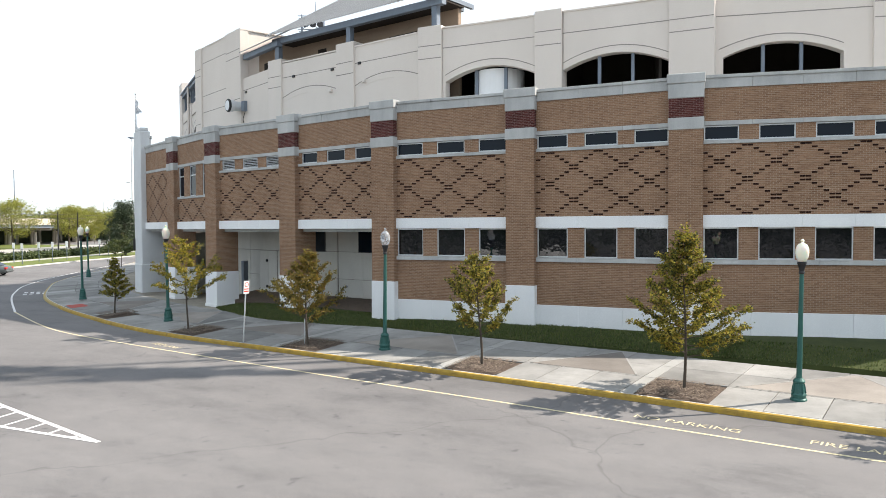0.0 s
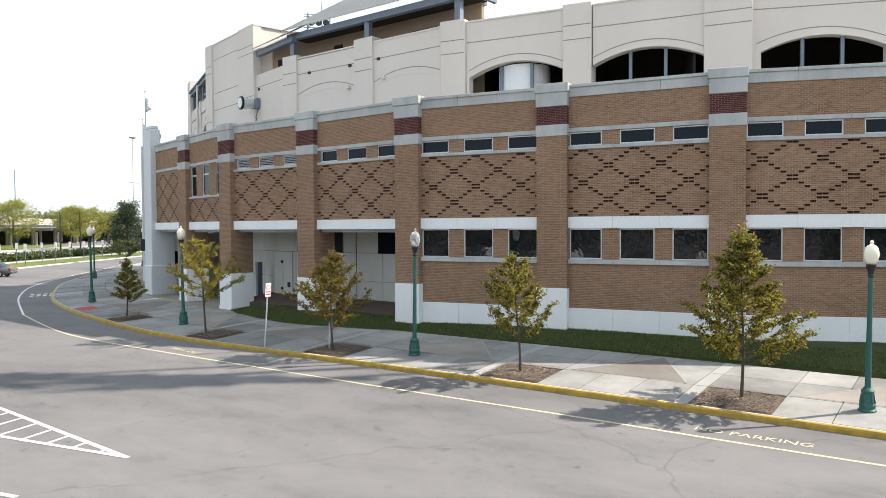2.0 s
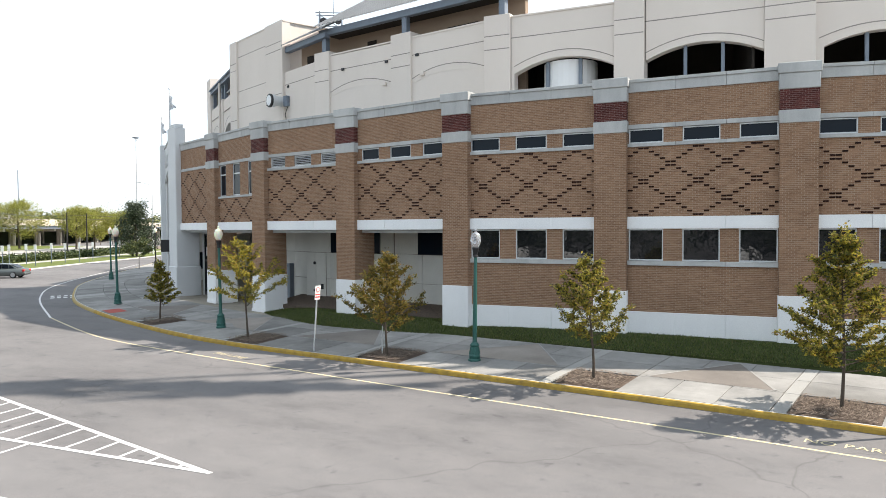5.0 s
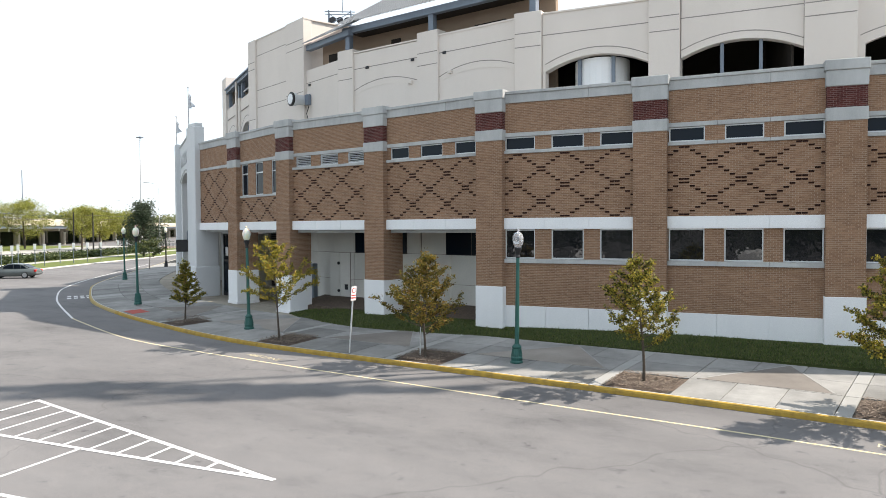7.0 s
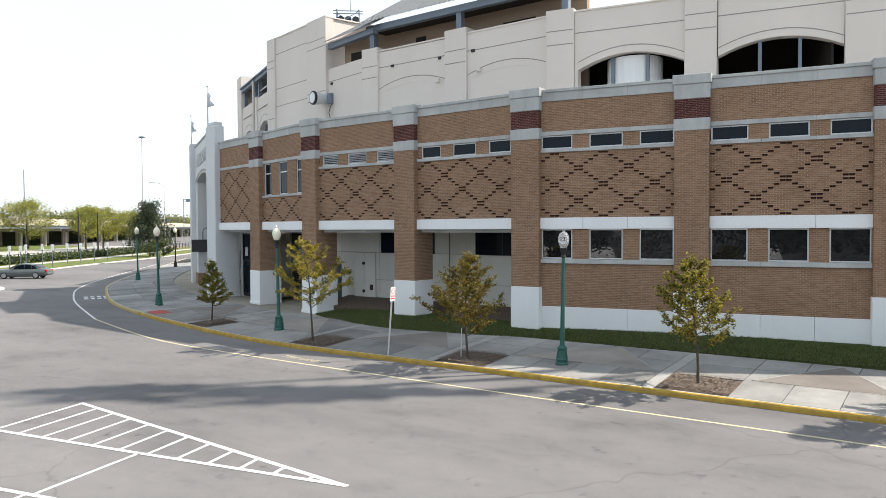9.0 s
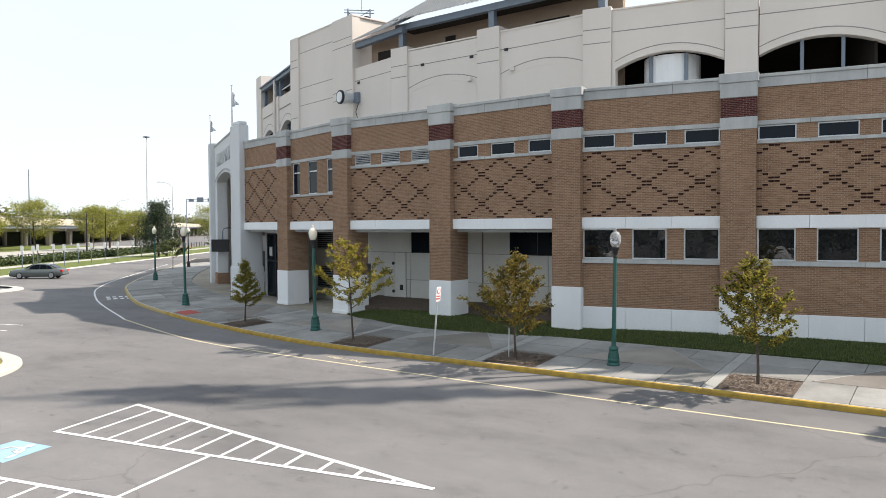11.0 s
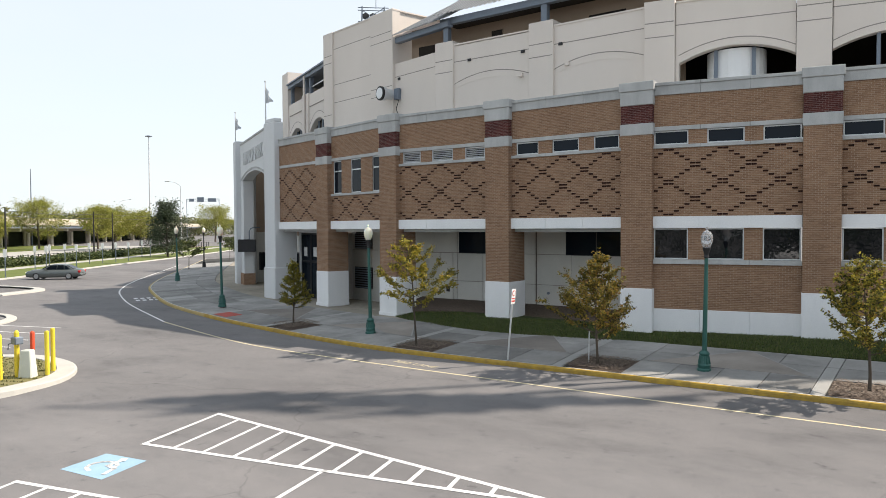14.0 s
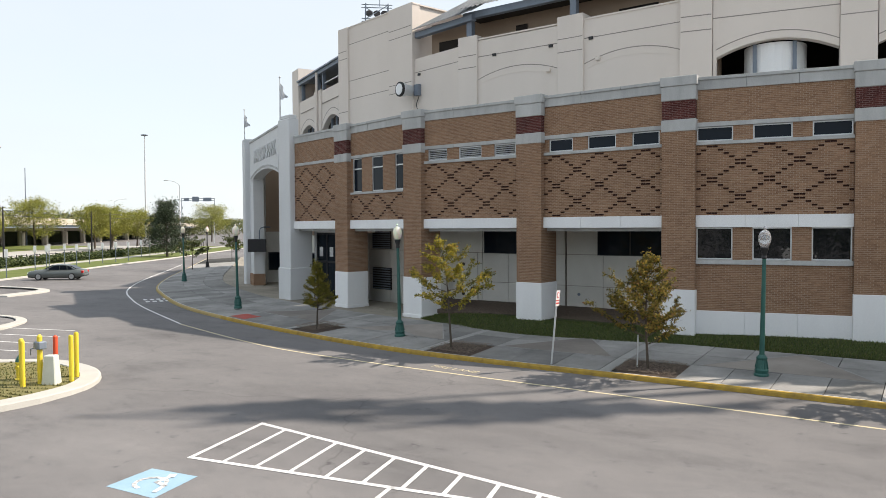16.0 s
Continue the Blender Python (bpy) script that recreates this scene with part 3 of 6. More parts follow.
def upper_panel(m, L, kind, windows):
    """The storey above the stone belt: diamond panel, window strip, band, plain panel and coping."""
    wall = bmesh.new()
    dark = None
    if kind == "strip" or kind == "louvre":
        box(wall, 0, L, 0, 0.3, Z_BELT1, Z_USILL0)
        edge = 0.0
        for u0, u1 in windows:
            if u0 - edge > 0.05:
                box(wall, edge, u0, 0, 0.3, Z_USILL1, Z_BAND0)
            edge = u1
        if L - edge > 0.05:
            box(wall, edge, L, 0, 0.3, Z_USILL1, Z_BAND0)
        top = Z_USILL0
    elif kind == "tall":
        box(wall, 0, L, 0, 0.3, Z_BELT1, 7.05)
        edge = 0.0
        for u0, u1 in windows:
            box(wall, edge, u0, 0, 0.3, 7.17, Z_BAND0)
            edge = u1
        box(wall, edge, L, 0, 0.3, 7.17, Z_BAND0)
        top = 7.05
    else:
        box(wall, 0, L, 0, 0.3, Z_BELT1, Z_BAND0)
        top = Z_BAND0
    box(wall, 0, L, 0, 0.3, Z_BAND1, Z_COP0)
    p = part("brick_panel", wall, BRICK, stadium, "tan brick panel with a dark diamond pattern", m)
    diamonds(m, L, top, Z_BELT1)
    n = max(2, round(L / 1.9))
    course("belt", "white stone belt course", m, L, Z_BELT0, Z_BELT1, 0.1, n, WHITE_STONE, p, 0.32)
    course("band", "pale stone band", m, L, Z_BAND0, Z_BAND1, 0.05, n, STONE, p)
    course("coping", "weathered grey stone coping", m, L, Z_COP0, Z_COP1 - 0.12, 0.05, n, STONE, p, 0.5)
    course("coping_top", "weathered grey stone coping", m, L, Z_COP1 - 0.12, Z_COP1, 0.1, n, STONE, p, 0.55)
    if kind in ("strip", "louvre"):
        course("sill", "grey stone sill", m, L, Z_USILL0, Z_USILL1, 0.07, 3, STONE, p)
        for u0, u1 in windows:
            window(m, u0, u1, Z_USILL1 + 0.01, Z_BAND0 - 0.01, p, louvre=kind == "louvre")
    if kind == "tall":
        course("sill", "grey stone sill", m, L, 7.05, 7.17, 0.07, 3, STONE, p)
        for u0, u1 in windows:
            window(m, u0, u1, 7.18, Z_BAND0 - 0.01, p, mullion=8.45)
    return p


def lower_wall(m, L, windows, p):
    """The ground storey of the office bays."""
    wall = boxes((0, L, 0, 0.3, Z_BASE, Z_SILL0))
    edge = 0.0
    for u0, u1 in windows:
        if u0 - edge > 0.05:
            box(wall, edge, u0, 0, 0.3, Z_SILL1, Z_BELT0)
        edge = u1
    if L - edge > 0.05:
        box(wall, edge, L, 0, 0.3, Z_SILL1, Z_BELT0)
    w = part("lower_brick_wall", wall, BRICK, stadium, "plain tan brick wall", m)
    course("plinth", "white stone plinth", m, L, 0.78, Z_BASE, 0.04, max(2, round(L / 1.9)), WHITE_STONE, w)
    part("footing", boxes((0, L, -0.07, 0.3, GROUND_Z, 0.78)), STONE, w)
    course("sill", "grey stone sill", m, L, Z_SILL0, Z_SILL1, 0.08, 3, STONE, w)
    for u0, u1 in windows:
        window(m, u0, u1, Z_SILL1 + 0.01, Z_BELT0 - 0.01, w, glass=LOW_GLASS)


def inset(a, b, d):
    """The same stretch of plan moved d metres inwards."""
    n = Vector((-(b[1] - a[1]), b[0] - a[0])).normalized()
    return (a[0] + n.x * d, a[1] + n.y * d), (b[0] + n.x * d, b[1] + n.y * d)


# office bays
for left, right, cuts in ((5, 6, 3), (4, 5, 3), (6, 7, 6)):
    a, b = inset(right_of(left), PIERS[right][0], RECESS)
    m, L = frame_of(a, b)
    if cuts == 3:
        wins = [(0.04, 1.36), (2.06, L - 2.02), (L - 1.36, L - 0.04)]
    else:
        wins = [(0.05 + i * 1.97, 1.32 + i * 1.99) for i in range(cuts)]
    p = upper_panel(m, L, "strip", wins)
    lower_wall(m, L, wins, p)

# open bays over the walk
for left, right, kind in ((3, 4, "strip"), (2, 3, "louvre"), (1, 2, "tall")):
    a, b = inset(right_of(left), PIERS[right][0], RECESS)
    m, L = frame_of(a, b)
    wins = [(0.25, 1.4), (2.1, L - 2.05), (L - 1.35, L - 0.2)] if kind != "tall" else [(0.2, 1.08), (2.05, 3.05), (L - 1.05, L - 0.15)]
    p = upper_panel(m, L, kind, wins)
    part("soffit", boxes((-0.3, L + 0.3, 0.25, 3.5, 5.0, 5.16)), STONE, p)
    e0, e1 = {"strip": (-0.64, L + 1.6), "louvre": (-0.32, L + 0.63), "tall": (-3.0, L + 0.3)}[kind]
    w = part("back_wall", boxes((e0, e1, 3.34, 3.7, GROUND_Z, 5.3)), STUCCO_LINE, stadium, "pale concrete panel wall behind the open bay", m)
    for z0, z1 in ((GROUND_Z, 2.35), (2.35, 3.86), (3.86, 5.2)):
        for i in range(4):
            part("concrete_panel", boxes((e0 + (e1 - e0) * i / 4 + 0.012, e0 + (e1 - e0) * (i + 1) / 4 - 0.012, 3.3, 3.4, z0 + 0.012, z1 - 0.012), bevel=0.01), GREY_PANEL, w)
    if kind == "strip":
        f = part("dark_window", boxes((L - 4.42, L + 0.9, 3.24, 3.32, 3.84, 5.1)), BLACK_METAL, w, "dark strip window")
        for u0, u1 in ((L - 4.38, L - 2.83), (L - 2.77, L - 0.9), (L - 0.85, L + 0.85)):
            part("pane", boxes((u0, u1, 3.225, 3.235, 3.88, 5.06)), GLASS, f)
        part("outlet", turned([(0.07, 0), (0.07, 0.06)], 10), STEEL, w, m=Matrix.Translation((L - 5.4, 3.3, 1.95)) @ pose(0, 0, 0, 90))
    if kind == "louvre":
        f = part("dark_window", boxes((L - 4.02, L - 0.3, 3.24, 3.32, 3.84, 5.1)), BLACK_METAL, w, "dark window")
        part("pane", boxes((L - 3.98, L - 0.34, 3.225, 3.235, 3.88, 5.06)), GLASS, f)
        part("outlet_box", boxes((L - 4.85, L - 4.62, 3.22, 3.32, 1.75, 2.05)), BLACK_METAL, w)
        dr = part("door", boxes((-0.6, 1.0, 3.27, 3.31, 0.98, 3.86)), STUCCO_LINE, w, "pale double door with flush leaves")
        for u0, u1 in ((-0.59, 0.19), (0.21, 0.99)):
            part("leaf", boxes((u0, u1, 3.24, 3.29, 1.0, 3.84), bevel=0.008), GREY_PANEL, dr, "pale painted door leaf")
        for z in (1.67, 3.24):
            part("lock", turned([(0.09, 0), (0.09, 0.05), (0.05, 0.07)], 12), BLACK_METAL, dr, "round dark lock", m=Matrix.Translation((0.12, 3.24, z)) @ pose(0, 0, 0, 90))
        part("side_screen", boxes((-1.55, -1.32, 2.6, 2.95, 0.75, 3.2), bevel=0.01), STEEL, w, "blue grey steel cabinet")
    if kind == "tall":
        for z0, z1 in ((1.45, 2.78), (3.92, 5.1)):
            v = part("vent", boxes((-2.6, -0.7, 3.24, 3.31, z0, z1)), SHADE_DARK, w, "dark metal louvre")
            k = 9
            for i in range(k):
                z = z0 + (z1 - z0) * (i + 0.5) / k
                part("slat", boxes((-2.55, -0.75, 3.2, 3.25, z - 0.045, z + 0.025)), STEEL, v)
    if kind == "tall":
        part("return_wall", boxes((-3.2, -3.0, 1.5, 3.7, GROUND_Z, 5.3)), GREY_PANEL, stadium, m=m)
    bed = prism(bmesh.new(), [(-0.9, 0.8), (L + 0.9, 0.8), (L + 1.2, 3.4), (-1.2, 3.4)], 0.5, lambda x, y: 1.06 + 0.12 * max(0.0, y - 0.8) if kind != "tall" else 0.72)
    part("mulch_bed", bed, MULCH if kind != "tall" else PLAZA, stadium, m=m)

# last panel, between the westmost pier and the white pylon
dC = (-math.cos(radians(16.5)), math.sin(radians(16.5)))
PYL = (PIERS[1][0][0] + 5.2 * dC[0], PIERS[1][0][1] + 5.2 * dC[1])
a, b = inset(PYL, PIERS[1][0], RECESS)
m, L = frame_of(a, b)
p = upper_panel(m, L, "plain", [])
part("soffit", boxes((-0.3, L + 0.3, 0.25, 3.5, 5.0, 5.16)), STONE, p)

# ---- stadium: white pylons and arched entrance ----
SMOOTH_STONE = mottled("pale_grey_stone", (0.52, 0.54, 0.55), (0.68, 0.69, 0.69), 0.4, 40, 0.85, streak=(1, 1, 0.3))
LETTER_STONE = mottled("letter_stone", (0.45, 0.465, 0.47), (0.58, 0.59, 0.59), 0.6, 40, 0.85)
dm, dL = frame_of((PYL[0] + 0.5 * dC[0], PYL[1] + 0.5 * dC[1]), PIERS[1][0])
# block beside the last panel, its flank facing the doors
pyl = part("pylon", boxes((-0.85, 0.6, -0.1, 0.6, GROUND_Z, 12.05), (-0.84, 0.595, 0.5, 1.5, GROUND_Z, 10.9), (-0.91, 0.66, -0.16, 1.56, GROUND_Z, 2.7), (-0.77, 0.52, -0.02, 0.52, 12.05, 12.3), bevel=0.05), SMOOTH_STONE, stadium, "pale stone entrance pylon", dm)
doors = part("door_wall", boxes((0.4, dL + 1.2, 1.75, 1.95, 4.9, 5.2), (0.4, 0.6, 1.75, 1.95, GROUND_Z, 4.9)), SMOOTH_STONE, stadium, "entrance doors of dark glass in the open bay", dm)
for i in range(4):
    u = 0.62 + i * 1.2
    fr = part("glazed_door", boxes((u, u + 0.08, 1.8, 1.9, 0.72, 4.9), (u + 1.1, u + 1.18, 1.8, 1.9, 0.72, 4.9), (u, u + 1.18, 1.8, 1.9, 3.0, 3.14), (u, u + 1.18, 1.8, 1.9, 4.78, 4.9), (u, u + 1.18, 1.8, 1.9, 0.72, 0.95)), BLACK_METAL, doors, "dark framed glass door")
    part("pane", boxes((u + 0.08, u + 1.1, 1.84, 1.86, 0.95, 4.78)), GLASS, fr)
    part("notice", boxes((u + 0.3, u + 0.7, 1.82, 1.835, 3.4, 4.0)), WHITE_PAINT, fr)

A0, A1 = (-58.25, 39.4), (-47.2, 32.35)      # entrance arch wall, far end to near end
am, aL = frame_of(A0, A1)


def arch_wall(name, label, m, mat, parent, u0, u1, end_z, crown_z, top, deep, n=20, y0=0.0):
    """The wall above a shallow arch: from the arch's curve up to top."""
    bm = bmesh.new()
    rows = []
    for i in range(n + 1):
        f = i / n
        u = u0 + (u1 - u0) * f
        z = end_z + (crown_z - end_z) * (1 - (2 * f - 1) ** 2)
        t = top(u) if callable(top) else top
        rows.append([bm.verts.new((u, y, zz)) for y, zz in ((y0, z), (y0, t), (y0 + deep, t), (y0 + deep, z))])
    for a, b in zip(rows, rows[1:]):
        for k in range(4):
            bm.faces.new((a[k], a[(k + 1) % 4], b[(k + 1) % 4], b[k]))
    bm.faces.new(rows[0])
    bm.faces.new(rows[-1][::-1])
    bmesh.ops.recalc_face_normals(bm, faces=bm.faces)
    return part(name, bm, mat, parent, label, m)


def arch_line(m, mat, parent, u0, u1, end_z, crown_z, wide, y, n=24, name="arch_joint"):
    """A slim curved moulding."""
    bm = bmesh.new()
    rows = []
    for i in range(n + 1):
        f = i / n
        u = u0 + (u1 - u0) * f
        z = end_z + (crown_z - end_z) * (1 - (2 * f - 1) ** 2)
        rows.append([bm.verts.new((u, yy, zz)) for yy, zz in ((y, z), (y, z + wide), (y + 0.06, z + wide), (y + 0.06, z))])
    for a, b in zip(rows, rows[1:]):
        for k in range(4):
            bm.faces.new((a[k], a[(k + 1) % 4], b[(k + 1) % 4], b[k]))
    bmesh.ops.recalc_face_normals(bm, faces=bm.faces)
    return part(name, bm, mat, parent, "", m)


arch = arch_wall("entrance_arch", "pale stone arch wall over the entrance", am, SMOOTH_STONE, stadium, 2.2, aL - 0.5, 8.9, 9.5, lambda u: 11.95, 0.8)
arch_line(am, STONE, arch, 2.2, aL - 0.5, 9.05, 9.65, 0.12, -0.05, name="arch_moulding")
part("coping", boxes((1.9, aL - 0.3, -0.06, 0.86, 11.9, 12.08), bevel=0.03), STONE, arch)
part("far_pylon", boxes((0.3, 1.4, -0.35, 1.3, GROUND_Z, 12.35), bevel=0.05), SMOOTH_STONE, stadium, "pale stone entrance pylon", am)
jamb = part("entrance_jamb", boxes((1.4, 2.9, 0.05, 0.85, GROUND_Z, 12.0)), SMOOTH_STONE, stadium, "pale stone jamb of the entrance", am)
part("brick_base", boxes((1.35, 2.96, -0.02, 0.91, GROUND_Z, 1.6)), BRICK, jamb, "red brown brick base")
inner = part("entrance_back_wall", boxes((-10, aL + 1, 4.6, 4.9, GROUND_Z, 11.6)), SHADE_TAN, stadium, "tan back wall of the entrance, darkened for shade", am)
part("ticket_booth", boxes((-9.5, aL, 3.9, 4.6, GROUND_Z, 4.6)), GREY_PANEL, inner, "grey ticket booth front")
for i in range(-5, 3):
    f = part("ticket_window", boxes((4.0 + 2.3 * i, 5.7 + 2.3 * i, 3.82, 3.92, 1.6, 3.3)), BLACK_METAL, inner, "dark ticket window")
    part("pane", boxes((4.1 + 2.3 * i, 5.6 + 2.3 * i, 3.8, 3.815, 1.8, 3.2)), GLASS, f)
part("entrance_ceiling", boxes((1.5, aL, 0.8, 4.6, 9.9, 10.1)), SMOOTH_STONE, stadium, m=am)
side = part("entrance_side_wall", boxes((-0.6, -0.3, 0.9, 4.6, GROUND_Z, 11.6)), SHADE_TAN, stadium, "tan end wall of the entrance, darkened for shade", am)
part("booth_front", boxes((-0.3, 0.1, 0.9, 3.9, GROUND_Z, 4.9)), GREY_PANEL, side, "grey ticket booth front")
bw = part("booth_window", boxes((0.1, 0.16, 1.7, 3.2, 1.7, 3.2)), BLACK_METAL, side, "dark booth window")
part("pane", boxes((0.16, 0.175, 1.8, 3.1, 1.8, 3.1)), GLASS, bw)
# hanging sign board on a bent pipe
board = thing("hanging_board", "black rectangular sign board on a bent pipe bracket", "sign", pose(-55.1, 37.7, 0, 0, 0, 36))
part("panel", boxes((-0.8, 0.62, -0.1, 0.06, 3.35, 4.35), bevel=0.02), BLACK_METAL, board)
part("bracket", tube(bmesh.new(), [(0.1, 0.0, 4.3), (0.1, 0.0, 5.0), (0.2, 0.0, 5.2), (0.4, 0.02, 5.28), (0.75, 0.9, 5.28)], [0.05] * 5), STEEL, board)


def text_mesh(words, size, thick=0.0):
    cu = bpy.data.curves.new("text", "FONT")
    cu.body, cu.size, cu.extrude = words, size, thick
    cu.align_x = "CENTER"
    tmp = bpy.data.objects.new("text", cu)
    scene.collection.objects.link(tmp)
    bpy.context.view_layer.update()
    me = bpy.data.meshes.new_from_object(tmp.evaluated_get(bpy.context.evaluated_depsgraph_get()))
    bpy.data.objects.remove(tmp)
    return me


def words(name, text, size, mat, m, thick=0.0, parent=None, label="", category=""):
    me = text_mesh(text, size, thick)
    me.materials.clear()
    me.materials.append(mat)
    ob = new(name, me)
    if parent is not None:
        ob.parent = parent
    ob.matrix_basis = m
    return tagged(ob, label, category)


words("raised_letters", "HARBOR PARK", 1.42, LETTER_STONE, Matrix.Translation((aL / 2 + 1.35, -0.02, 10.2)) @ pose(0, 0, 0, 90) @ Matrix.Diagonal((0.88, 1, 1, 1)), 0.05, arch, "raised stone letters")

# flag poles by the pylons
FLAG = mottled("faded_white_flag", (0.6, 0.63, 0.66), (0.74, 0.76, 0.78), 2, 30, 0.9)


def flag_pole(x, y, z0, top, label):
    t = thing("flag_pole", label, "flag pole", pose(x, y, z0), "entrance flag poles")
    part("pole", tube(bmesh.new(), [(0, 0, 0), (0, 0, (top - z0) * 0.5), (0, 0, top - z0)], [0.07, 0.055, 0.03], 8), ALU, t)
    part("finial", turned([(0.01, 0), (0.07, 0.05), (0.07, 0.09), (0.01, 0.14)], 8), ALU, t, m=Matrix.Translation((0, 0, top - z0)))
    bm = bmesh.new()
    n = 8
    cols = []
    for i in range(n + 1):
        f = i / n
        cols.append([bm.verts.new((0.05 + f * 0.55, 0.12 * math.sin(f * 7), top - z0 - 0.35 - 0.85 * f - k * 1.0 * (1.0 - 0.9 * f))) for k in (0, 0.5, 1)])
    for a, b in zip(cols, cols[1:]):
        for k in range(2):
            bm.faces.new((a[k], b[k], b[k + 1], a[k + 1]))
    bmesh.ops.solidify(bm, geom=bm.faces[:], thickness=0.012)
    part("flag", bm, FLAG, t, "limp off-white flag")
    part("bracket", boxes((-0.12, 0.12, -0.02, 0.3, 0.3, 0.42), (-0.12, 0.12, -0.02, 0.3, 1.6, 1.72)), BLACK_METAL, t)


flag_pole(-46.14, 31.4, 8.2, 14.75, "white flag pole with a limp flag bracketed to the pylon")
flag_pole(-58.0, 39.05, 6.2, 14.75, "white flag pole with a limp flag bracketed to the far pylon")

# ---- stadium: upper storey ----
OFF = 4.6
FACETS = {"R": ((-7.05, 28.62), 21.0), "A": ((-7.05, 28.62), 8.5), "B": ((-20.31, 26.64), -4.2), "C": ((-33.68, 27.62), -16.5)}


def facet(k, off=OFF):
    """Frame whose origin is the facet's east end moved inwards; u runs east, so places on A, B and C are negative."""
    (x, y), a = FACETS[k]
    a = radians(a)
    return Matrix.Translation((x - math.sin(a) * off, y + math.cos(a) * off, 0)) @ Matrix.Rotation(a, 4, "Z")


Z_LOW, Z_TOP, Z_LINE = 9.6, 15.32, 14.33
deck = bmesh.new()
for k, u0, u1 in (("R", 1.1, 14), ("A", -13.2, -0.5), ("B", -13.2, -0.5), ("C", -14, -0.5)):
    b2 = boxes((u0, u1, -3.95, 0.3, 9.75, 9.95))
    bmesh.ops.transform(b2, matrix=facet(k), verts=b2.verts)
    me = bpy.data.meshes.new("tmp")
    b2.to_mesh(me)
    b2.free()
    deck.from_mesh(me)
    bpy.data.meshes.remove(me)
part("terrace_roof", deck, GREY_PANEL, stadium, "grey flat roof behind the parapet")


def line(m, parent, u0, u1, z, y=-0.004):
    part("joint", boxes((u0, u1, y, 0.05, z - 0.022, z + 0.022)), STUCCO_LINE, parent, m=m)


def pilaster(m, u0, u1, top, lines=(14.5, 13.85), y=-0.14, deep=0.7):
    p = part("pilaster", boxes((u0, u1, y, deep, Z_LOW, top), bevel=0.02), STUCCO, stadium, "beige stucco pilaster", m)
    for z in lines:
        line(m, p, u0 + 0.03, u1 - 0.03, z, y - 0.004)
    return p


def arched_bay(m, u0, u1, o0, o1, end_z, crown_z, top, filler):
    """A stucco bay with an open shallow arch."""
    w = arch_wall("stucco_bay", "beige stucco wall with an open shallow arch", m, STUCCO, stadium, o0, o1, end_z, crown_z, top, 0.5)
    if o0 - u0 > 0.05:
        part("jamb", boxes((u0, o0, 0, 0.5, Z_LOW, top)), STUCCO, w)
    if u1 - o1 > 0.05:
        part("jamb", boxes((o1, u1, 0, 0.5, Z_LOW, top)), STUCCO, w)
    part("spandrel", boxes((o0, o1, 0.02, 0.5, Z_LOW, 10.6)), STUCCO, w)
    arch_line(m, STUCCO_LINE, w, o0 - (o0 - u0) * 0.1, o1, end_z + 0.32, crown_z + 0.3, 0.045, -0.004)
    line(m, w, u0, u1, Z_LINE)
    part("parapet_cap", boxes((u0, u1, -0.05, 0.55, top - 0.02, top + 0.07), bevel=0.015), STUCCO, w)
    # closed near-black box that paints the shade behind the open arch
    room = part("dark_room", boxes((u0 - 0.6, u1 + 0.6, 5.6, 5.8, Z_LOW, 15), (u0 - 0.6, u1 + 0.6, 0.5, 5.8, 14.6, 14.8), (u0 - 0.6, u1 + 0.6, 0.5, 5.8, Z_LOW, 9.9), (u0 - 0.7, u0 - 0.6, 0.5, 5.8, Z_LOW, 15), (u1 + 0.6, u1 + 0.7, 0.5, 5.8, Z_LOW, 15)), SHADE_DARK, w)
    if filler == "bars":
        for f in (0.345, 0.665):
            u = o0 + (o1 - o0) * f
            part("mullion", boxes((u - 0.07, u + 0.07, 0.2, 0.34, Z_LOW, crown_z + 0.05)), STEEL, w, "blue grey steel mullion")
    else:
        part("white_booth", turned([(1.28, 0), (1.28, 3.1)], 28), WHITE_STONE, w, "round white booth in the arch", Matrix.Translation(((o0 + o1) / 2 - 0.05, 1.55, 10.0)))
        for f in (-0.8, 0.78):
            part("mullion", boxes((-0.08 + f, 0.08 + f, -0.06, 0.06, 0, 3.1)), STEEL, w, "blue grey steel mullion", Matrix.Translation(((o0 + o1) / 2 - 0.05, 0.45, 10.0)))


DARK_GLASS, dgn, dgb = material("smoked_glass", 0.12)
dgb.inputs["Base Color"].default_value = (0.03, 0.024, 0.02, 1)
dgb.inputs["Specular IOR Level"].default_value = 0.25

mR, mA, mB, mC = (facet(k) for k in "RABC")
arched_bay(mR, 0.6, 14.0, 2.56, 7.35, 12.55, 13.12, Z_TOP, "bars")
line(mR, stadium.children[-1], 2.8, 7.3, 14.05)
pilaster(mA, -0.72, 1.2, 15.5, (14.3, 13.75))
pilaster(mR, 8.45, 9.8, 15.5)
arched_bay(mA, -5.6, -0.7, -5.56, -0.74, 12.6, 13.18, Z_TOP, "bars")
pilaster(mA, -6.95, -5.6, 15.5)
arched_bay(mA, -11.9, -6.95, -11.75, -6.97, 12.6, 13.2, Z_TOP, "booth")
pilaster(mA, -13.28, -11.92, 15.5)
blind = part("stucco_wall", boxes((-5.7, -0.6, 0, 0.5, Z_LOW, 15.3), (-12.0, -7.05, 0, 0.5, Z_LOW, 15.25)), STUCCO, stadium, "beige stucco wall with blind arches", mB)
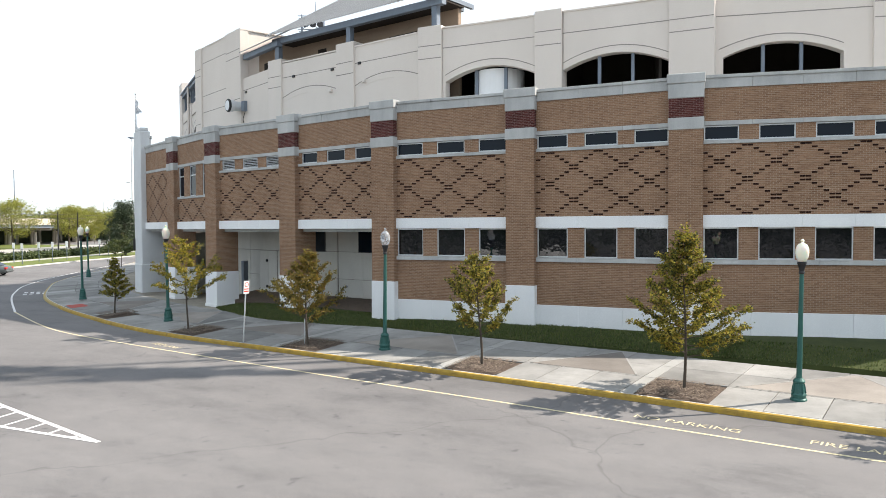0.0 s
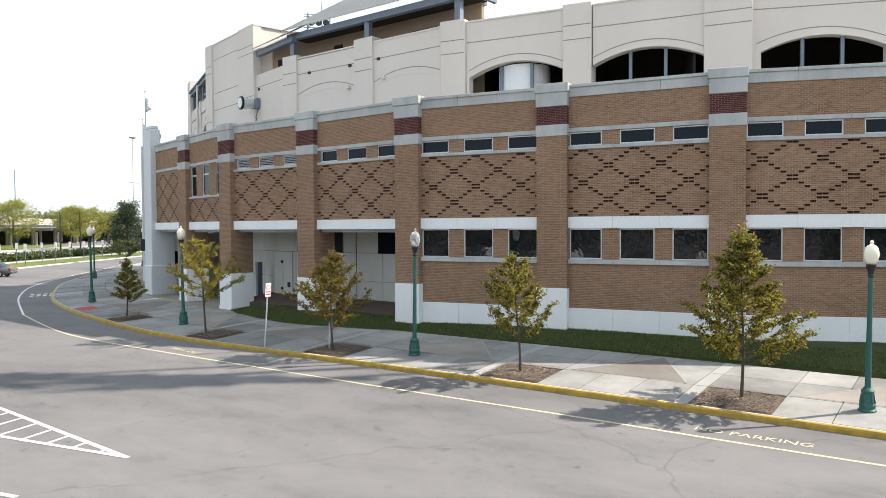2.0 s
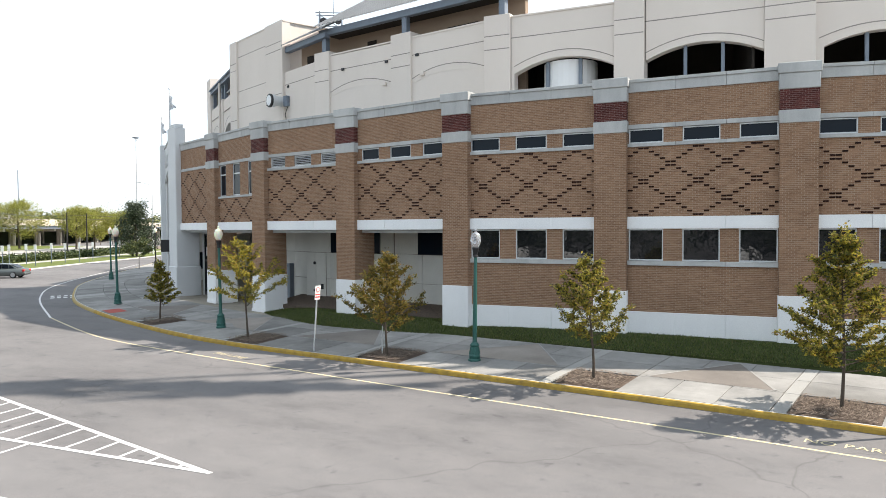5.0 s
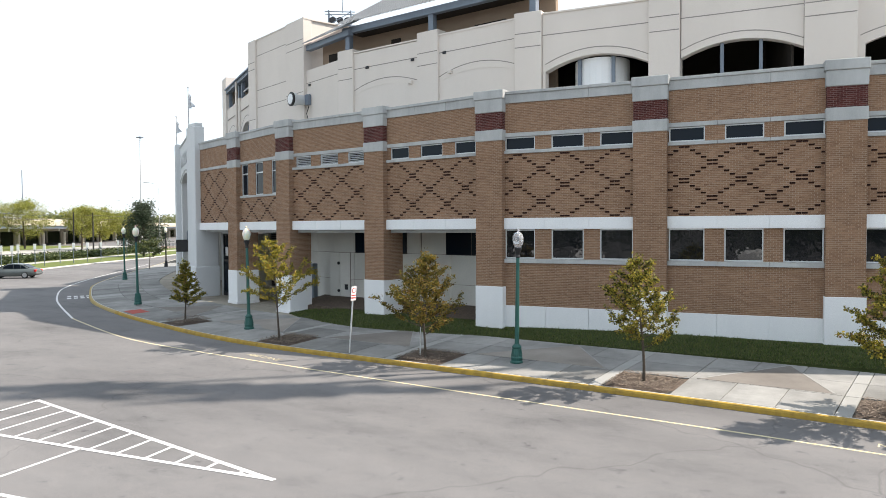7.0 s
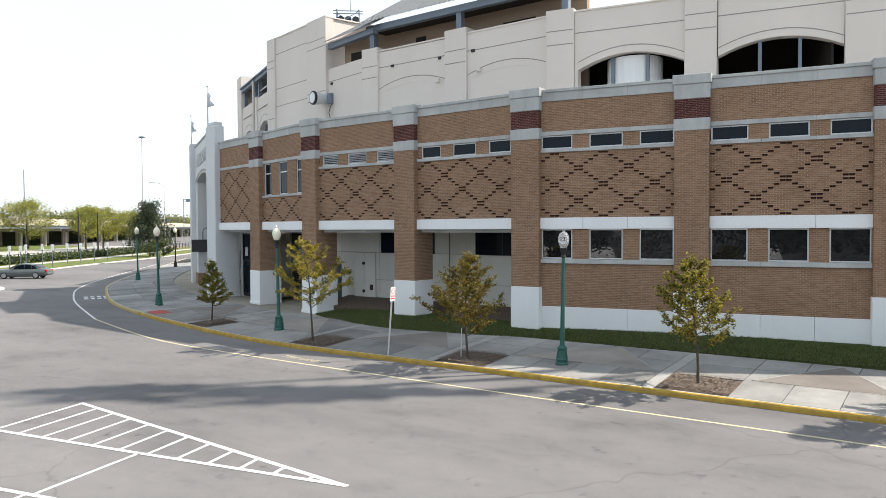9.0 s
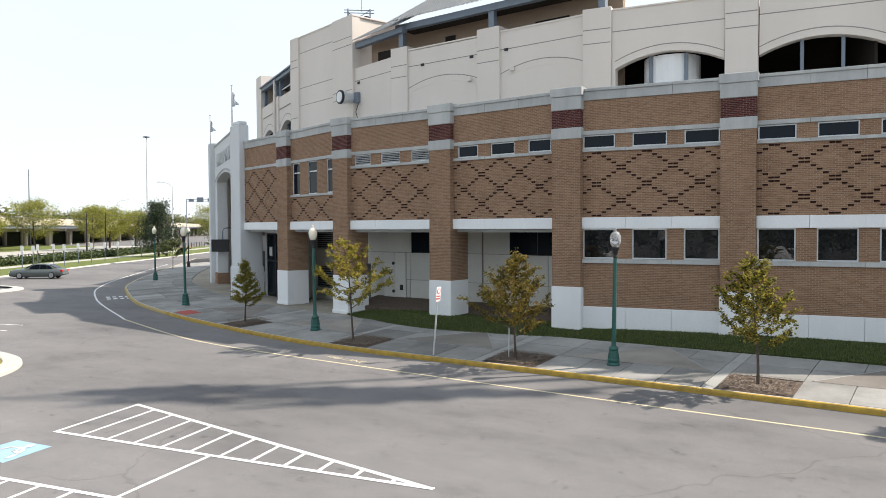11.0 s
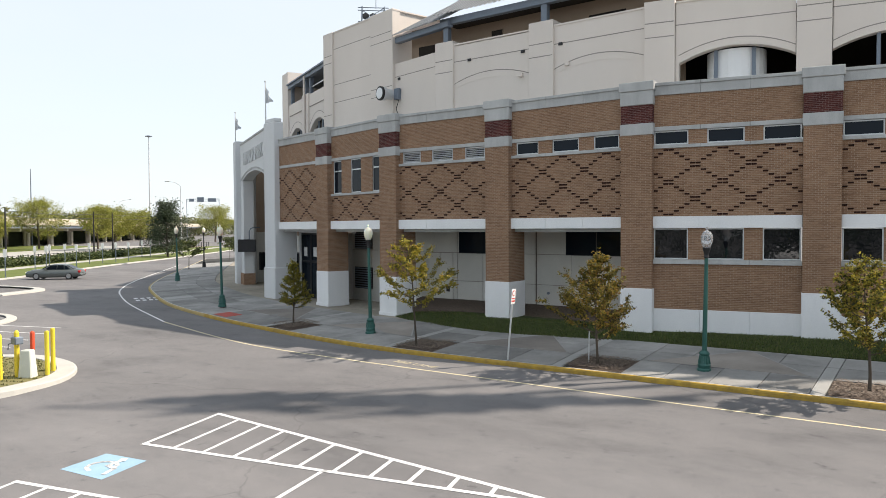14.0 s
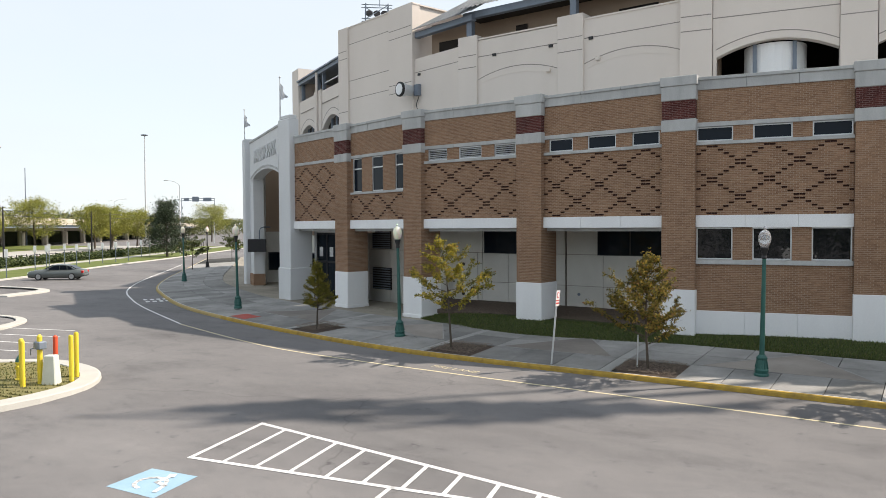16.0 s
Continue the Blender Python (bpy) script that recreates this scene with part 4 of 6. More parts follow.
for u0, u1 in ((-5.66, -0.9), (-12.0, -7.1)):
    arch_line(mB, STUCCO_LINE, blind, u0, u1, 13.12, 13.58, 0.045, -0.004)
    arch_line(mB, STUCCO, blind, u0, u1, 12.85, 13.25, 0.03, -0.012)
    line(mB, blind, u0, u1, Z_LINE + 0.05)
    part("parapet_cap", boxes((u0 - 0.1, u1 + 0.1, -0.04, 0.55, 15.28, 15.36)), STUCCO, blind)
pilaster(mB, -7.08, -5.66, 15.62)
pilaster(mB, -13.2, -11.95, 15.55)
cw = part("stucco_wall", boxes((-5.0, -0.1, 0, 0.5, Z_LOW, 15.15)), STUCCO, stadium, "beige stucco wall", mC)
line(mC, cw, -4.9, -0.6, 14.35)
# wall fixtures
for m, u, z in ((mB, -5.3, 14.35), (mB, -7.5, 14.3), (mB, -10.9, 14.35), (mC, -4.4, 14.2)):
    s = part("junction_box", boxes((-0.11, 0.11, -0.06, 0.02, -0.07, 0.07), bevel=0.01), BLACK_METAL, stadium, "small grey box on the wall", m @ Matrix.Translation((u, 0, z)))
for u, z in ((-4.9, 13.3), (-7.6, 13.1)):
    part("wall_light", boxes((-0.12, 0.12, -0.16, 0.02, -0.1, 0.1), bevel=0.03), STUCCO, stadium, "pale wall light", mB @ Matrix.Translation((u, 0, z)))
part("downpipe", tube(bmesh.new(), [(-12.0, -0.06, 10), (-12.0, -0.06, 14.3)], [0.04, 0.04], 6), STUCCO, stadium, m=mB)

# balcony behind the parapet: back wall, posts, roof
bal = part("balcony_wall", boxes((-16.5, 0.3, 1.75, 2.0, 12.0, 17.2)), SHADE_TAN, stadium, "tan wall at the back of the balcony, darkened for shade", mB)
for u0, u1, z1 in ((-15.9, -14.4, 16.1), (-10.6, -9.9, 16.2), (-4.6, -2.6, 16.0), (-7.9, -6.9, 15.9)):
    # flat near-black panel, the unlit doorway painted on the wall
    part("dark_opening", boxes((u0, u1, 1.7, 1.77, 13, z1)), SHADE_DARK, bal, "doorway as a flat panel in shade-dark colour")
for u in (-0.05, -6.35, -12.65):
    part("post", boxes((u - 0.17, u + 0.17, 0.15, 0.45, 13, 16.55)), STEEL, stadium, "blue grey steel post", mB)
part("eave_beam", boxes((-13.0, 0.55, 0.05, 0.4, 16.55, 16.9)), STEEL, stadium, "blue grey steel eave beam", mB)
part("eave_beam", boxes((-5.05, 0.15, -0.05, 0.3, 16.3, 16.62)), STEEL, stadium, "blue grey steel eave beam", facet("C", OFF + 0.05) @ Matrix.Translation((0, 0, 0.1)))
# near-black sheet that paints the shade under the roof
part("roof_soffit", boxes((-13.0, 0.55, 0.4, 1.9, 16.72, 16.8)), SHADE_DARK, stadium, m=mB)
for u in (-0.3, 0.35):
    part("rafter_end", boxes((u, u + 0.2, -0.3, 2.8, 16.86, 17.08)), STEEL, stadium, m=mB)


def corrugated(u0, u1, depth, z0, rise, pitch=0.3):
    """Ribbed metal roofing, rising inwards."""
    bm = bmesh.new()
    n = int((u1 - u0) / pitch * 4)
    rows = []
    for i in range(n + 1):
        u = u0 + (u1 - u0) * i / n
        h = (0.0, 0.07, 0.07, 0.0)[i % 4]
        rows.append([bm.verts.new((u, y, z0 + rise * f + h)) for y, f in ((-0.35, 0.0), (depth, 1.0))])
    for a, b in zip(rows, rows[1:]):
        bm.faces.new((a[0], b[0], b[1], a[1]))
    bmesh.ops.solidify(bm, geom=bm.faces[:], thickness=0.02)
    return bm


part("metal_roof", corrugated(-13.2, 0.75, 7.5, 17.02, 4.6), ROOF, stadium, "ribbed pale metal roof", mB)
part("metal_roof", corrugated(-4.7, 0.6, 7.5, 16.74, 4.5), ROOF, stadium, "ribbed pale metal roof", mC)

# tower block and the wing beyond it
tower = part("tower", boxes((-12.75, -4.9, -0.1, 9.0, Z_LOW, 18.4)), STUCCO, stadium, "beige stucco tower block", mC)
part("pilaster", boxes((-12.85, -11.7, -0.24, 0.4, Z_LOW, 18.45), bevel=0.02), STUCCO, tower)
part("pilaster", boxes((-7.2, -4.82, -0.2, 0.4, Z_LOW, 18.5), bevel=0.02), STUCCO, tower)
for u0, u1, zs, y in ((-11.8, -7.25, (17.3, 14.9, 13.7), -0.104), (-12.8, -11.75, (16.9, 16.4, 12.9), -0.244), (-7.15, -4.9, (17.15, 16.65, 13.85, 13.35), -0.204)):
    for z in zs:
        line(mC, tower, u0, u1, z, y)
part("parapet_cap", boxes((-12.8, -4.8, -0.14, 9.1, 18.38, 18.46)), STUCCO, tower)
wing_m = mC @ Matrix.Translation((-12.75, 0.0, 0)) @ pose(0, 0, 0, 0, 0, -12.8)
wing = part("wing", boxes((-10.2, -9.95, 0.1, 0.6, Z_LOW, 15.18), (-0.4, 0.3, 0.1, 0.6, Z_LOW, 15.18)), STUCCO, stadium, "beige stucco wing with small arches", wing_m)
for u0, u1, e, c in ((-4.6, -0.4, 12.35, 13.2), (-9.95, -6.1, 12.4, 13.1)):
    w = arch_wall("wing_arch", "beige stucco wall over a small arch", wing_m, STUCCO, wing, u0, u1, e, c, 15.18, 0.5, y0=0.1)
    arch_line(wing_m, STUCCO_LINE, w, u0, u1, e + 0.5, c + 0.45, 0.05, 0.096)
    line(wing_m, w, u0 + 0.1, u1, 14.25, 0.096)
part("pier", boxes((-6.12, -4.58, -0.02, 0.65, Z_LOW, 15.3), bevel=0.02), STUCCO, wing)
part("downpipe", tube(bmesh.new(), [(-5.2, -0.12, 10), (-5.2, -0.12, 16.6)], [0.09, 0.09], 8), STUCCO, wing)
part("glazing", boxes((-10.0, -0.3, 0.5, 0.52, Z_LOW, 13.4)), DARK_GLASS, wing)
for u in (-1.4, -2.4, -3.4, -7.0, -8.0, -9.0):
    part("mullion", boxes((u - 0.06, u + 0.06, 0.4, 0.5, Z_LOW, 13.2)), STEEL, wing)
for u in (-4.75, -6.0, -9.9):
    part("post", boxes((u - 0.12, u + 0.12, 0.2, 0.45, 15.1, 16.6)), STEEL, wing)
part("eave_beam", boxes((-10.2, 0.3, 0.0, 0.3, 16.5, 16.75)), STEEL, wing, "blue grey steel eave beam")
part("roof", boxes((-10.2, 0.3, -0.15, 4.0, 16.75, 16.85)), STEEL, wing)
part("rail", boxes((-4.7, 0.2, 0.3, 0.38, 15.75, 15.82)), ALU, wing)
part("balcony_back", boxes((-10.2, 0.3, 3.0, 3.2, 12.5, 16.9)), SHADE_TAN, wing)
part("end_block", boxes((-11.9, -10.2, 0.0, 4.0, Z_LOW, 17.9), (-11.9, -5.0, 4.0, 6.0, Z_LOW, 18.3)), STUCCO, wing, "beige stucco end block")

# round floodlight on the upper wall
horn = thing("wall_floodlight", "round white drum floodlight on a wall bracket", "floodlight", mC @ Matrix.Translation((-4.35, -0.05, 13.3)))
aim = pose(-0.62, -1.0, 0, -90, 0, -2) @ Matrix.Scale(1.05, 4)
part("drum", turned([(0.36, 0), (0.38, 0.05), (0.38, 0.32), (0.3, 0.36), (0.3, 0.8), (0.22, 0.84)], 24), ALU, horn, m=aim)
part("rim", turned([(0.385, -0.02), (0.41, 0.0), (0.41, 0.1), (0.385, 0.12)], 24), BLACK_METAL, horn, m=aim)
part("lens", turned([(0.02, -0.05), (0.3, -0.045), (0.34, 0.02)], 24), WHITE_STONE, horn, "pale lens", m=aim)
part("bracket", boxes((-0.3, 0.12, -0.2, 0.05, -0.35, 0.3), bevel=0.02), STEEL, horn)
part("cable", tube(bmesh.new(), [(0.1, -0.1, -0.4), (-0.05, -0.2, -0.9), (0.1, -0.12, -1.5), (0.05, -0.06, -2.4)], [0.025] * 4, 6), BLACK_METAL, horn)

# field light rack far behind the roof
rack = thing("field_light_rack", "steel lattice rack of field floodlights behind the roof", "floodlight", pose(-78.0, 82.0, 0, 0, 0, 40))
lat = bmesh.new()
for x in (-1.6, 1.6):
    for y in (-0.7, 0.7):
        tube(lat, [(x * 1.6, y * 1.6, 0.2), (x, y, 37.2)], [0.16, 0.1], 6)
for z in (29.0, 31.0, 33.0, 35.0, 37.0):
    for y in (-0.7, 0.7):
        tube(lat, [(-2.2, y, z), (2.2, y, z)], [0.07, 0.07], 5)
    for x in (-1.6, 1.6):
        tube(lat, [(x, -0.7, z), (x, 0.7, z)], [0.06, 0.06], 5)
    if z < 37:
        tube(lat, [(-1.6, -0.7, z), (1.6, -0.7, z + 2)], [0.06, 0.06], 5)
        tube(lat, [(-1.6, 0.7, z + 2), (1.6, 0.7, z)], [0.06, 0.06], 5)
part("lattice", lat, STEEL, rack)
part("aerial", tube(bmesh.new(), [(0.4, 0, 37), (0.4, 0, 39.4)], [0.06, 0.03], 5), STEEL, rack)
for z in (31.8, 33.8, 35.8):
    for x in (-1.1, 0.0, 1.1):
        part("lamp_head", turned([(0.15, 0), (0.5, 0.4), (0.52, 0.55)], 12), BLACK_METAL, rack, m=pose(x, 0.5, z, 70))

# unseen bulks for the stand, added behind the entrance to shade forecourt and bend
stand = prism(bmesh.new(), [(-60, 45), (-40, 42), (-28, 62), (-55, 66)], 0.3, 12.1)
part("stand_block", stand, GREY_PANEL, stadium, "unseen grey bulk for the grandstand, added to shade the forecourt")
curve = prism(bmesh.new(), [(-56.5, 46.0), (-48, 46.5), (-56, 72), (-73, 64.5)], 0.3, 16.6)
part("stand_curve", curve, STUCCO, stadium, "unseen beige bulk for the grandstand's curve, added to shade the bend")

# a second, wide light rack over the stand, whose shadow lies on the roadway
rk = thing("field_light_rack", "wide steel rack of field floodlights above the stand", "floodlight", pose(5.6, 41.3, 0, 0, 0, 27))
lat = bmesh.new()
for x in (-3.0, 3.0):
    for y in (-0.8, 0.8):
        tube(lat, [(x, y, 0.3), (x * 0.8, y * 0.8, 42.6)], [0.2, 0.12], 6)
for z in (36.0, 37.4, 38.8, 40.5, 42.1):
    tube(lat, [(-6.4, 0, z), (6.4, 0, z)], [0.12, 0.12], 5)
part("lattice", lat, STEEL, rk)
for z in (36.2, 37.6, 39.0, 40.7, 42.3):
    for i in range(9):
        if (i * 7 + int(z)) % 5 and (z < 39.5 or (i > 2 and i % 2)):
            part("lamp_head", turned([(0.2, 0), (0.62, 0.45), (0.64, 0.6)], 10), BLACK_METAL, rk, m=pose(-6.0 + 1.5 * i, 0.4, z, 60))

# ---- street lamps ----
GLOBE, gl_nt, gl_b = material("frosted_globe", 0.25)
gl_b.inputs["Base Color"].default_value = (0.82, 0.78, 0.64, 1)
gl_b.inputs["Subsurface Weight"].default_value = 0.3
CLEAR_GLOBE, cg_nt, cg_b = material("clear_ribbed_globe", 0.08)
cg_b.inputs["Base Color"].default_value = (0.8, 0.82, 0.84, 1)
cg_b.inputs["Transmission Weight"].default_value = 0.75
cg_b.inputs["IOR"].default_value = 1.3


def lamp_post(x, y, z, lean, clear=False, label="", metal=None, tall=1.0):
    t = thing("street_lamp", label, "street lamp", pose(x, y, z, 0, lean, 0) @ Matrix.Scale(tall, 4), "green street lamps")
    g = metal or GREEN_METAL
    part("base", turned([(0.235, 0), (0.235, 0.1), (0.2, 0.14), (0.215, 0.24), (0.18, 0.3), (0.145, 0.56), (0.17, 0.6), (0.17, 0.64), (0.105, 0.72)], 16), g, t, "fluted cast base")
    for i in range(8):
        a = i * math.pi / 4
        part("flute", tube(bmesh.new(), [(0.19 * math.cos(a), 0.19 * math.sin(a), 0.29), (0.15 * math.cos(a), 0.15 * math.sin(a), 0.56)], [0.024, 0.014], 6), g, t)
    part("shaft", turned([(0.088, 0.7), (0.08, 0.78), (0.078, 1.3), (0.068, 2.6), (0.06, 3.82)], 14), g, t)
    part("collar", turned([(0.065, 3.8), (0.09, 3.84), (0.07, 3.9), (0.085, 3.98), (0.13, 4.12), (0.13, 4.16), (0.1, 4.17)], 16), BLACK_METAL, t)
    prof = [(0.11, 4.165), (0.165, 4.28), (0.195, 4.42), (0.19, 4.52), (0.15, 4.64), (0.115, 4.66)]
    part("globe", turned(prof, 20), CLEAR_GLOBE if clear else GLOBE, t, "clear ribbed acorn globe" if clear else "frosted acorn globe", smooth=True)
    part("finial", turned([(0.135, 4.65), (0.12, 4.68), (0.06, 4.71), (0.035, 4.74), (0.055, 4.79), (0.02, 4.84)], 12), CLEAR_GLOBE if clear else GLOBE, t)


LAMP_LABEL = "green fluted street lamp with a frosted acorn globe"
lamp_post(-1.33, 21.6, 0.5, 0.8, label=LAMP_LABEL, tall=0.9)
lamp_post(-15.78, 21.95, 0.5, 0.9, True, "green street lamp with a clear acorn globe", tall=0.97)
lamp_post(-30.3, 22.7, 0.53, -1.2, label=LAMP_LABEL)
lamp_post(-44.5, 26.3, 0.62, -1.4, label=LAMP_LABEL)
lamp_post(-65.5, 38.75, 0.62, -1.0, label=LAMP_LABEL)
lamp_post(-82.3, 54.9, 0.6, 0.0, label="black street lamp with a frosted acorn globe", metal=BLACK_METAL)

# ---- trees ----
def leaf_material(name, tones, glow=0.35):
    m, nt, b = material(name, 0.6)
    geo = nt.nodes.new("ShaderNodeNewGeometry")
    c = ramp(nt, geo.outputs["Random Per Island"], [(i / (len(tones) - 1), t) for i, t in enumerate(tones)])
    nt.links.new(c, b.inputs["Base Color"])
    tr = nt.nodes.new("ShaderNodeBsdfTranslucent")
    nt.links.new(c, tr.inputs[0])
    mix = nt.nodes.new("ShaderNodeMixShader")
    mix.inputs[0].default_value = glow
    nt.links.new(b.outputs[0], mix.inputs[1])
    nt.links.new(tr.outputs[0], mix.inputs[2])
    nt.links.new(mix.outputs[0], nt.nodes["Material Output"].inputs[0])
    return m


LEAF = leaf_material("olive_leaves", [(0.024, 0.03, 0.007), (0.075, 0.082, 0.013), (0.2, 0.19, 0.026), (0.42, 0.36, 0.05), (0.22, 0.12, 0.03)], 0.5)
LEAF_RUST = leaf_material("rusty_leaves", [(0.03, 0.03, 0.008), (0.08, 0.076, 0.014), (0.19, 0.165, 0.028), (0.35, 0.255, 0.045), (0.22, 0.095, 0.03)], 0.48)
LEAF_GOLD = leaf_material("golden_leaves", [(0.04, 0.045, 0.01), (0.13, 0.13, 0.018), (0.3, 0.265, 0.035), (0.48, 0.4, 0.055), (0.34, 0.2, 0.035)], 0.5)
LEAF_DARK = leaf_material("green_leaves", [(0.03, 0.05, 0.012), (0.06, 0.085, 0.02), (0.11, 0.12, 0.03)])
LEAF_FAR = leaf_material("yellow_green_leaves", [(0.13, 0.16, 0.028), (0.27, 0.28, 0.05), (0.4, 0.38, 0.1)], 0.5)
LEAF_PINE = leaf_material("dark_needles", [(0.015, 0.03, 0.015), (0.03, 0.05, 0.022), (0.05, 0.075, 0.03)], 0.15)


def leaf(verts, faces, p, size, rnd):
    """A small pointed leaf folded along its rib."""
    d = Vector((rnd.gauss(0, 1), rnd.gauss(0, 1), rnd.gauss(-0.1, 0.7))).normalized()
    s = d.cross(Vector((rnd.gauss(0, 1), rnd.gauss(0, 1), rnd.gauss(0, 1)))).normalized()
    up = d.cross(s)
    n = len(verts)
    w = size * 0.3
    verts += [p, p + d * size * 0.5 + s * w + up * size * 0.1, p + d * size, p + d * size * 0.5 - s * w + up * size * 0.1]
    faces.append((n, n + 1, n + 2, n + 3))


def tree(name, x, y, z, height, spread, seed, label, leaves=2600, size=0.1, stem=0.3, mat=LEAF, limbs=16, up=0.75, thick=0.044, group="", cluster=0.1, conic=0.0):
    rnd = random.Random(seed)
    t = thing(name, label, "tree", pose(x, y, z), group)
    trunk = bmesh.new()
    lean = Vector((rnd.uniform(-0.03, 0.03), rnd.uniform(-0.03, 0.03), 0))
    pts = [Vector((0, 0, -0.05))]
    for i in range(1, 7):
        f = i / 6
        pts.append(Vector((lean.x * height * f + rnd.uniform(-0.03, 0.03) * height * 0.1, lean.y * height * f + rnd.uniform(-0.03, 0.03) * height * 0.1, height * 0.92 * f)))
    tube(trunk, pts, [thick * (1.15 - f / 6.3) for f in range(7)], 9)
    part("trunk", trunk, BARK, t, "slim grey trunk")
    verts, faces = [], []
    per = max(1, leaves // (limbs * 5))
    for k in range(limbs):
        f = stem + (0.95 - stem) * (k + rnd.random()) / limbs
        start = Vector((lean.x * height * f, lean.y * height * f, height * 0.92 * f))
        a = k * 2.4 + rnd.uniform(-0.5, 0.5)
        rel = (f - stem) / (0.95 - stem)
        shape = (1 - rel) ** 0.8 if conic else math.sin(math.pi * min(1, 0.25 + 0.75 * rel)) ** 0.8
        reach = spread * max(0.14, shape) * rnd.uniform(0.65, 1.2)
        rise = up * reach * rnd.uniform(0.5, 1.3)
        ends = [start, start + Vector((math.cos(a) * reach * 0.5, math.sin(a) * reach * 0.5, rise * 0.45)), start + Vector((math.cos(a) * reach, math.sin(a) * reach, rise))]
        b = bmesh.new()
        r0 = thick * 0.42 * (1.1 - rel * 0.6)
        tube(b, ends, [r0, r0 * 0.6, r0 * 0.2], 6)
        twigs = []
        for j in range(5):
            g = 0.3 + 0.7 * (j + rnd.random() * 0.7) / 5
            p0 = ends[1].lerp(ends[2], (g - 0.5) * 2) if g > 0.5 else ends[0].lerp(ends[1], g * 2)
            aa = a + rnd.choice((-1, 1)) * rnd.uniform(0.4, 1.3)
            ln = spread * rnd.uniform(0.14, 0.42)
            p1 = p0 + Vector((math.cos(aa) * ln, math.sin(aa) * ln, ln * rnd.uniform(0.1, 0.9)))
            tube(b, [p0, p1], [r0 * 0.35, r0 * 0.12], 4)
            twigs.append((p0, p1))
        part("limb", b, BARK, t)
        for p0, p1 in twigs:
            for _ in range(int(per * rnd.uniform(0.5, 1.5))):
                g = rnd.random() ** 0.7
                c = p0.lerp(p1, g) + Vector((rnd.gauss(0, cluster), rnd.gauss(0, cluster), rnd.gauss(0, cluster * 0.8))) * spread * 0.6
                leaf(verts, faces, c, size * rnd.uniform(0.6, 1.35), rnd)
    me = bpy.data.meshes.new("crown")
    me.from_pydata([tuple(v) for v in verts], [], faces)
    me.materials.append(mat)
    c = new("crown", me)
    c.parent = t
    return t


def street_tree(x, y, z, height, spread, seed, label, shoots=30, per=26, size=0.085, stem=0.2, taper=1.0, climb=1.1, lean=(0.0, 0.0), mat=LEAF, thick=0.045):
    """A young tree: a leader and upswept shoots, with the leaves set close along shoots and side twigs."""
    rnd = random.Random(seed)
    t = thing("street_tree", label, "tree", pose(x, y, z), "street trees")

    def axis(f):
        return Vector((lean[0] * f * f + 0.03 * math.sin(f * 7 + seed), lean[1] * f * f + 0.03 * math.cos(f * 6 + seed), height * f))

    trunk = bmesh.new()
    tube(trunk, [axis(f / 8) - Vector((0, 0, 0.05 if f == 0 else 0)) for f in range(9)], [thick * (1.2 if f == 0 else 1.05 - f / 8.6) for f in range(9)], 9)
    part("trunk", trunk, BARK, t, "slim grey trunk")
    verts, faces = [], []

    def dress(p0, p1, n, loose):
        for _ in range(n):
            g = rnd.random()
            c = p0.lerp(p1, g) + Vector((rnd.gauss(0, loose), rnd.gauss(0, loose), rnd.gauss(0, loose * 0.7)))
            leaf(verts, faces, c, size * rnd.uniform(0.65, 1.4), rnd)

    for f in range(5, 8):
        dress(axis(f / 8), axis((f + 1) / 8), per * 2, 0.05 + 0.03 * (8 - f))
    for k in range(shoots):
        rel = (k + rnd.random()) / shoots
        f = stem + (0.93 - stem) * rel
        start = axis(f)
        a = k * 2.39996 + rnd.uniform(-0.4, 0.4)
        shape = (1 - rel) ** taper if taper else 0.75
        reach = spread * max(0.1, shape) * rnd.uniform(0.6, 1.18)
        out = Vector((math.cos(a), math.sin(a), 0))
        rise = climb * reach * rnd.uniform(0.5, 1.1)
        pts = [start + out * reach * g + Vector((0, 0, rise * (0.25 * g + 0.75 * g * g) + rnd.uniform(-0.03, 0.03))) for g in (0.0, 0.3, 0.6, 0.82, 1.0)]
        b = bmesh.new()
        r0 = thick * 0.4 * (1.1 - rel * 0.6)
        tube(b, pts, [r0, r0 * 0.75, r0 * 0.5, r0 * 0.3, r0 * 0.15], 5)
        for p0, p1 in zip(pts[1:], pts[2:]):
            dress(p0, p1, int(per * (p1 - p0).length / 0.3 * rnd.uniform(0.4, 1.2)) + 3, 0.045)
        for j in range(6):
            g = 0.25 + 0.7 * (j + rnd.random() * 0.8) / 6
            q = g * 4
            n = min(3, int(q))
            p0 = pts[n].lerp(pts[n + 1], q - n)
            aa = a + rnd.choice((-1, 1)) * rnd.uniform(0.4, 1.0)
            ln = spread * rnd.uniform(0.14, 0.34) * (1.15 - 0.5 * g) * (0.55 + 0.6 * (1 - rel))
            p1 = p0 + Vector((math.cos(aa) * ln, math.sin(aa) * ln, ln * rnd.uniform(-0.05, 0.75)))
            tube(b, [p0, p1], [r0 * 0.3, r0 * 0.1], 4)
            if rnd.random() < 0.85:
                dress(p0, p1, int(per * ln / 0.3 * rnd.uniform(0.6, 1.5)) + 3, 0.04)
        part("limb", b, BARK, t)
    me = bpy.data.meshes.new("crown")
    me.from_pydata([tuple(v) for v in verts], [], faces)
    me.materials.append(mat)
    new("crown", me).parent = t
    return t


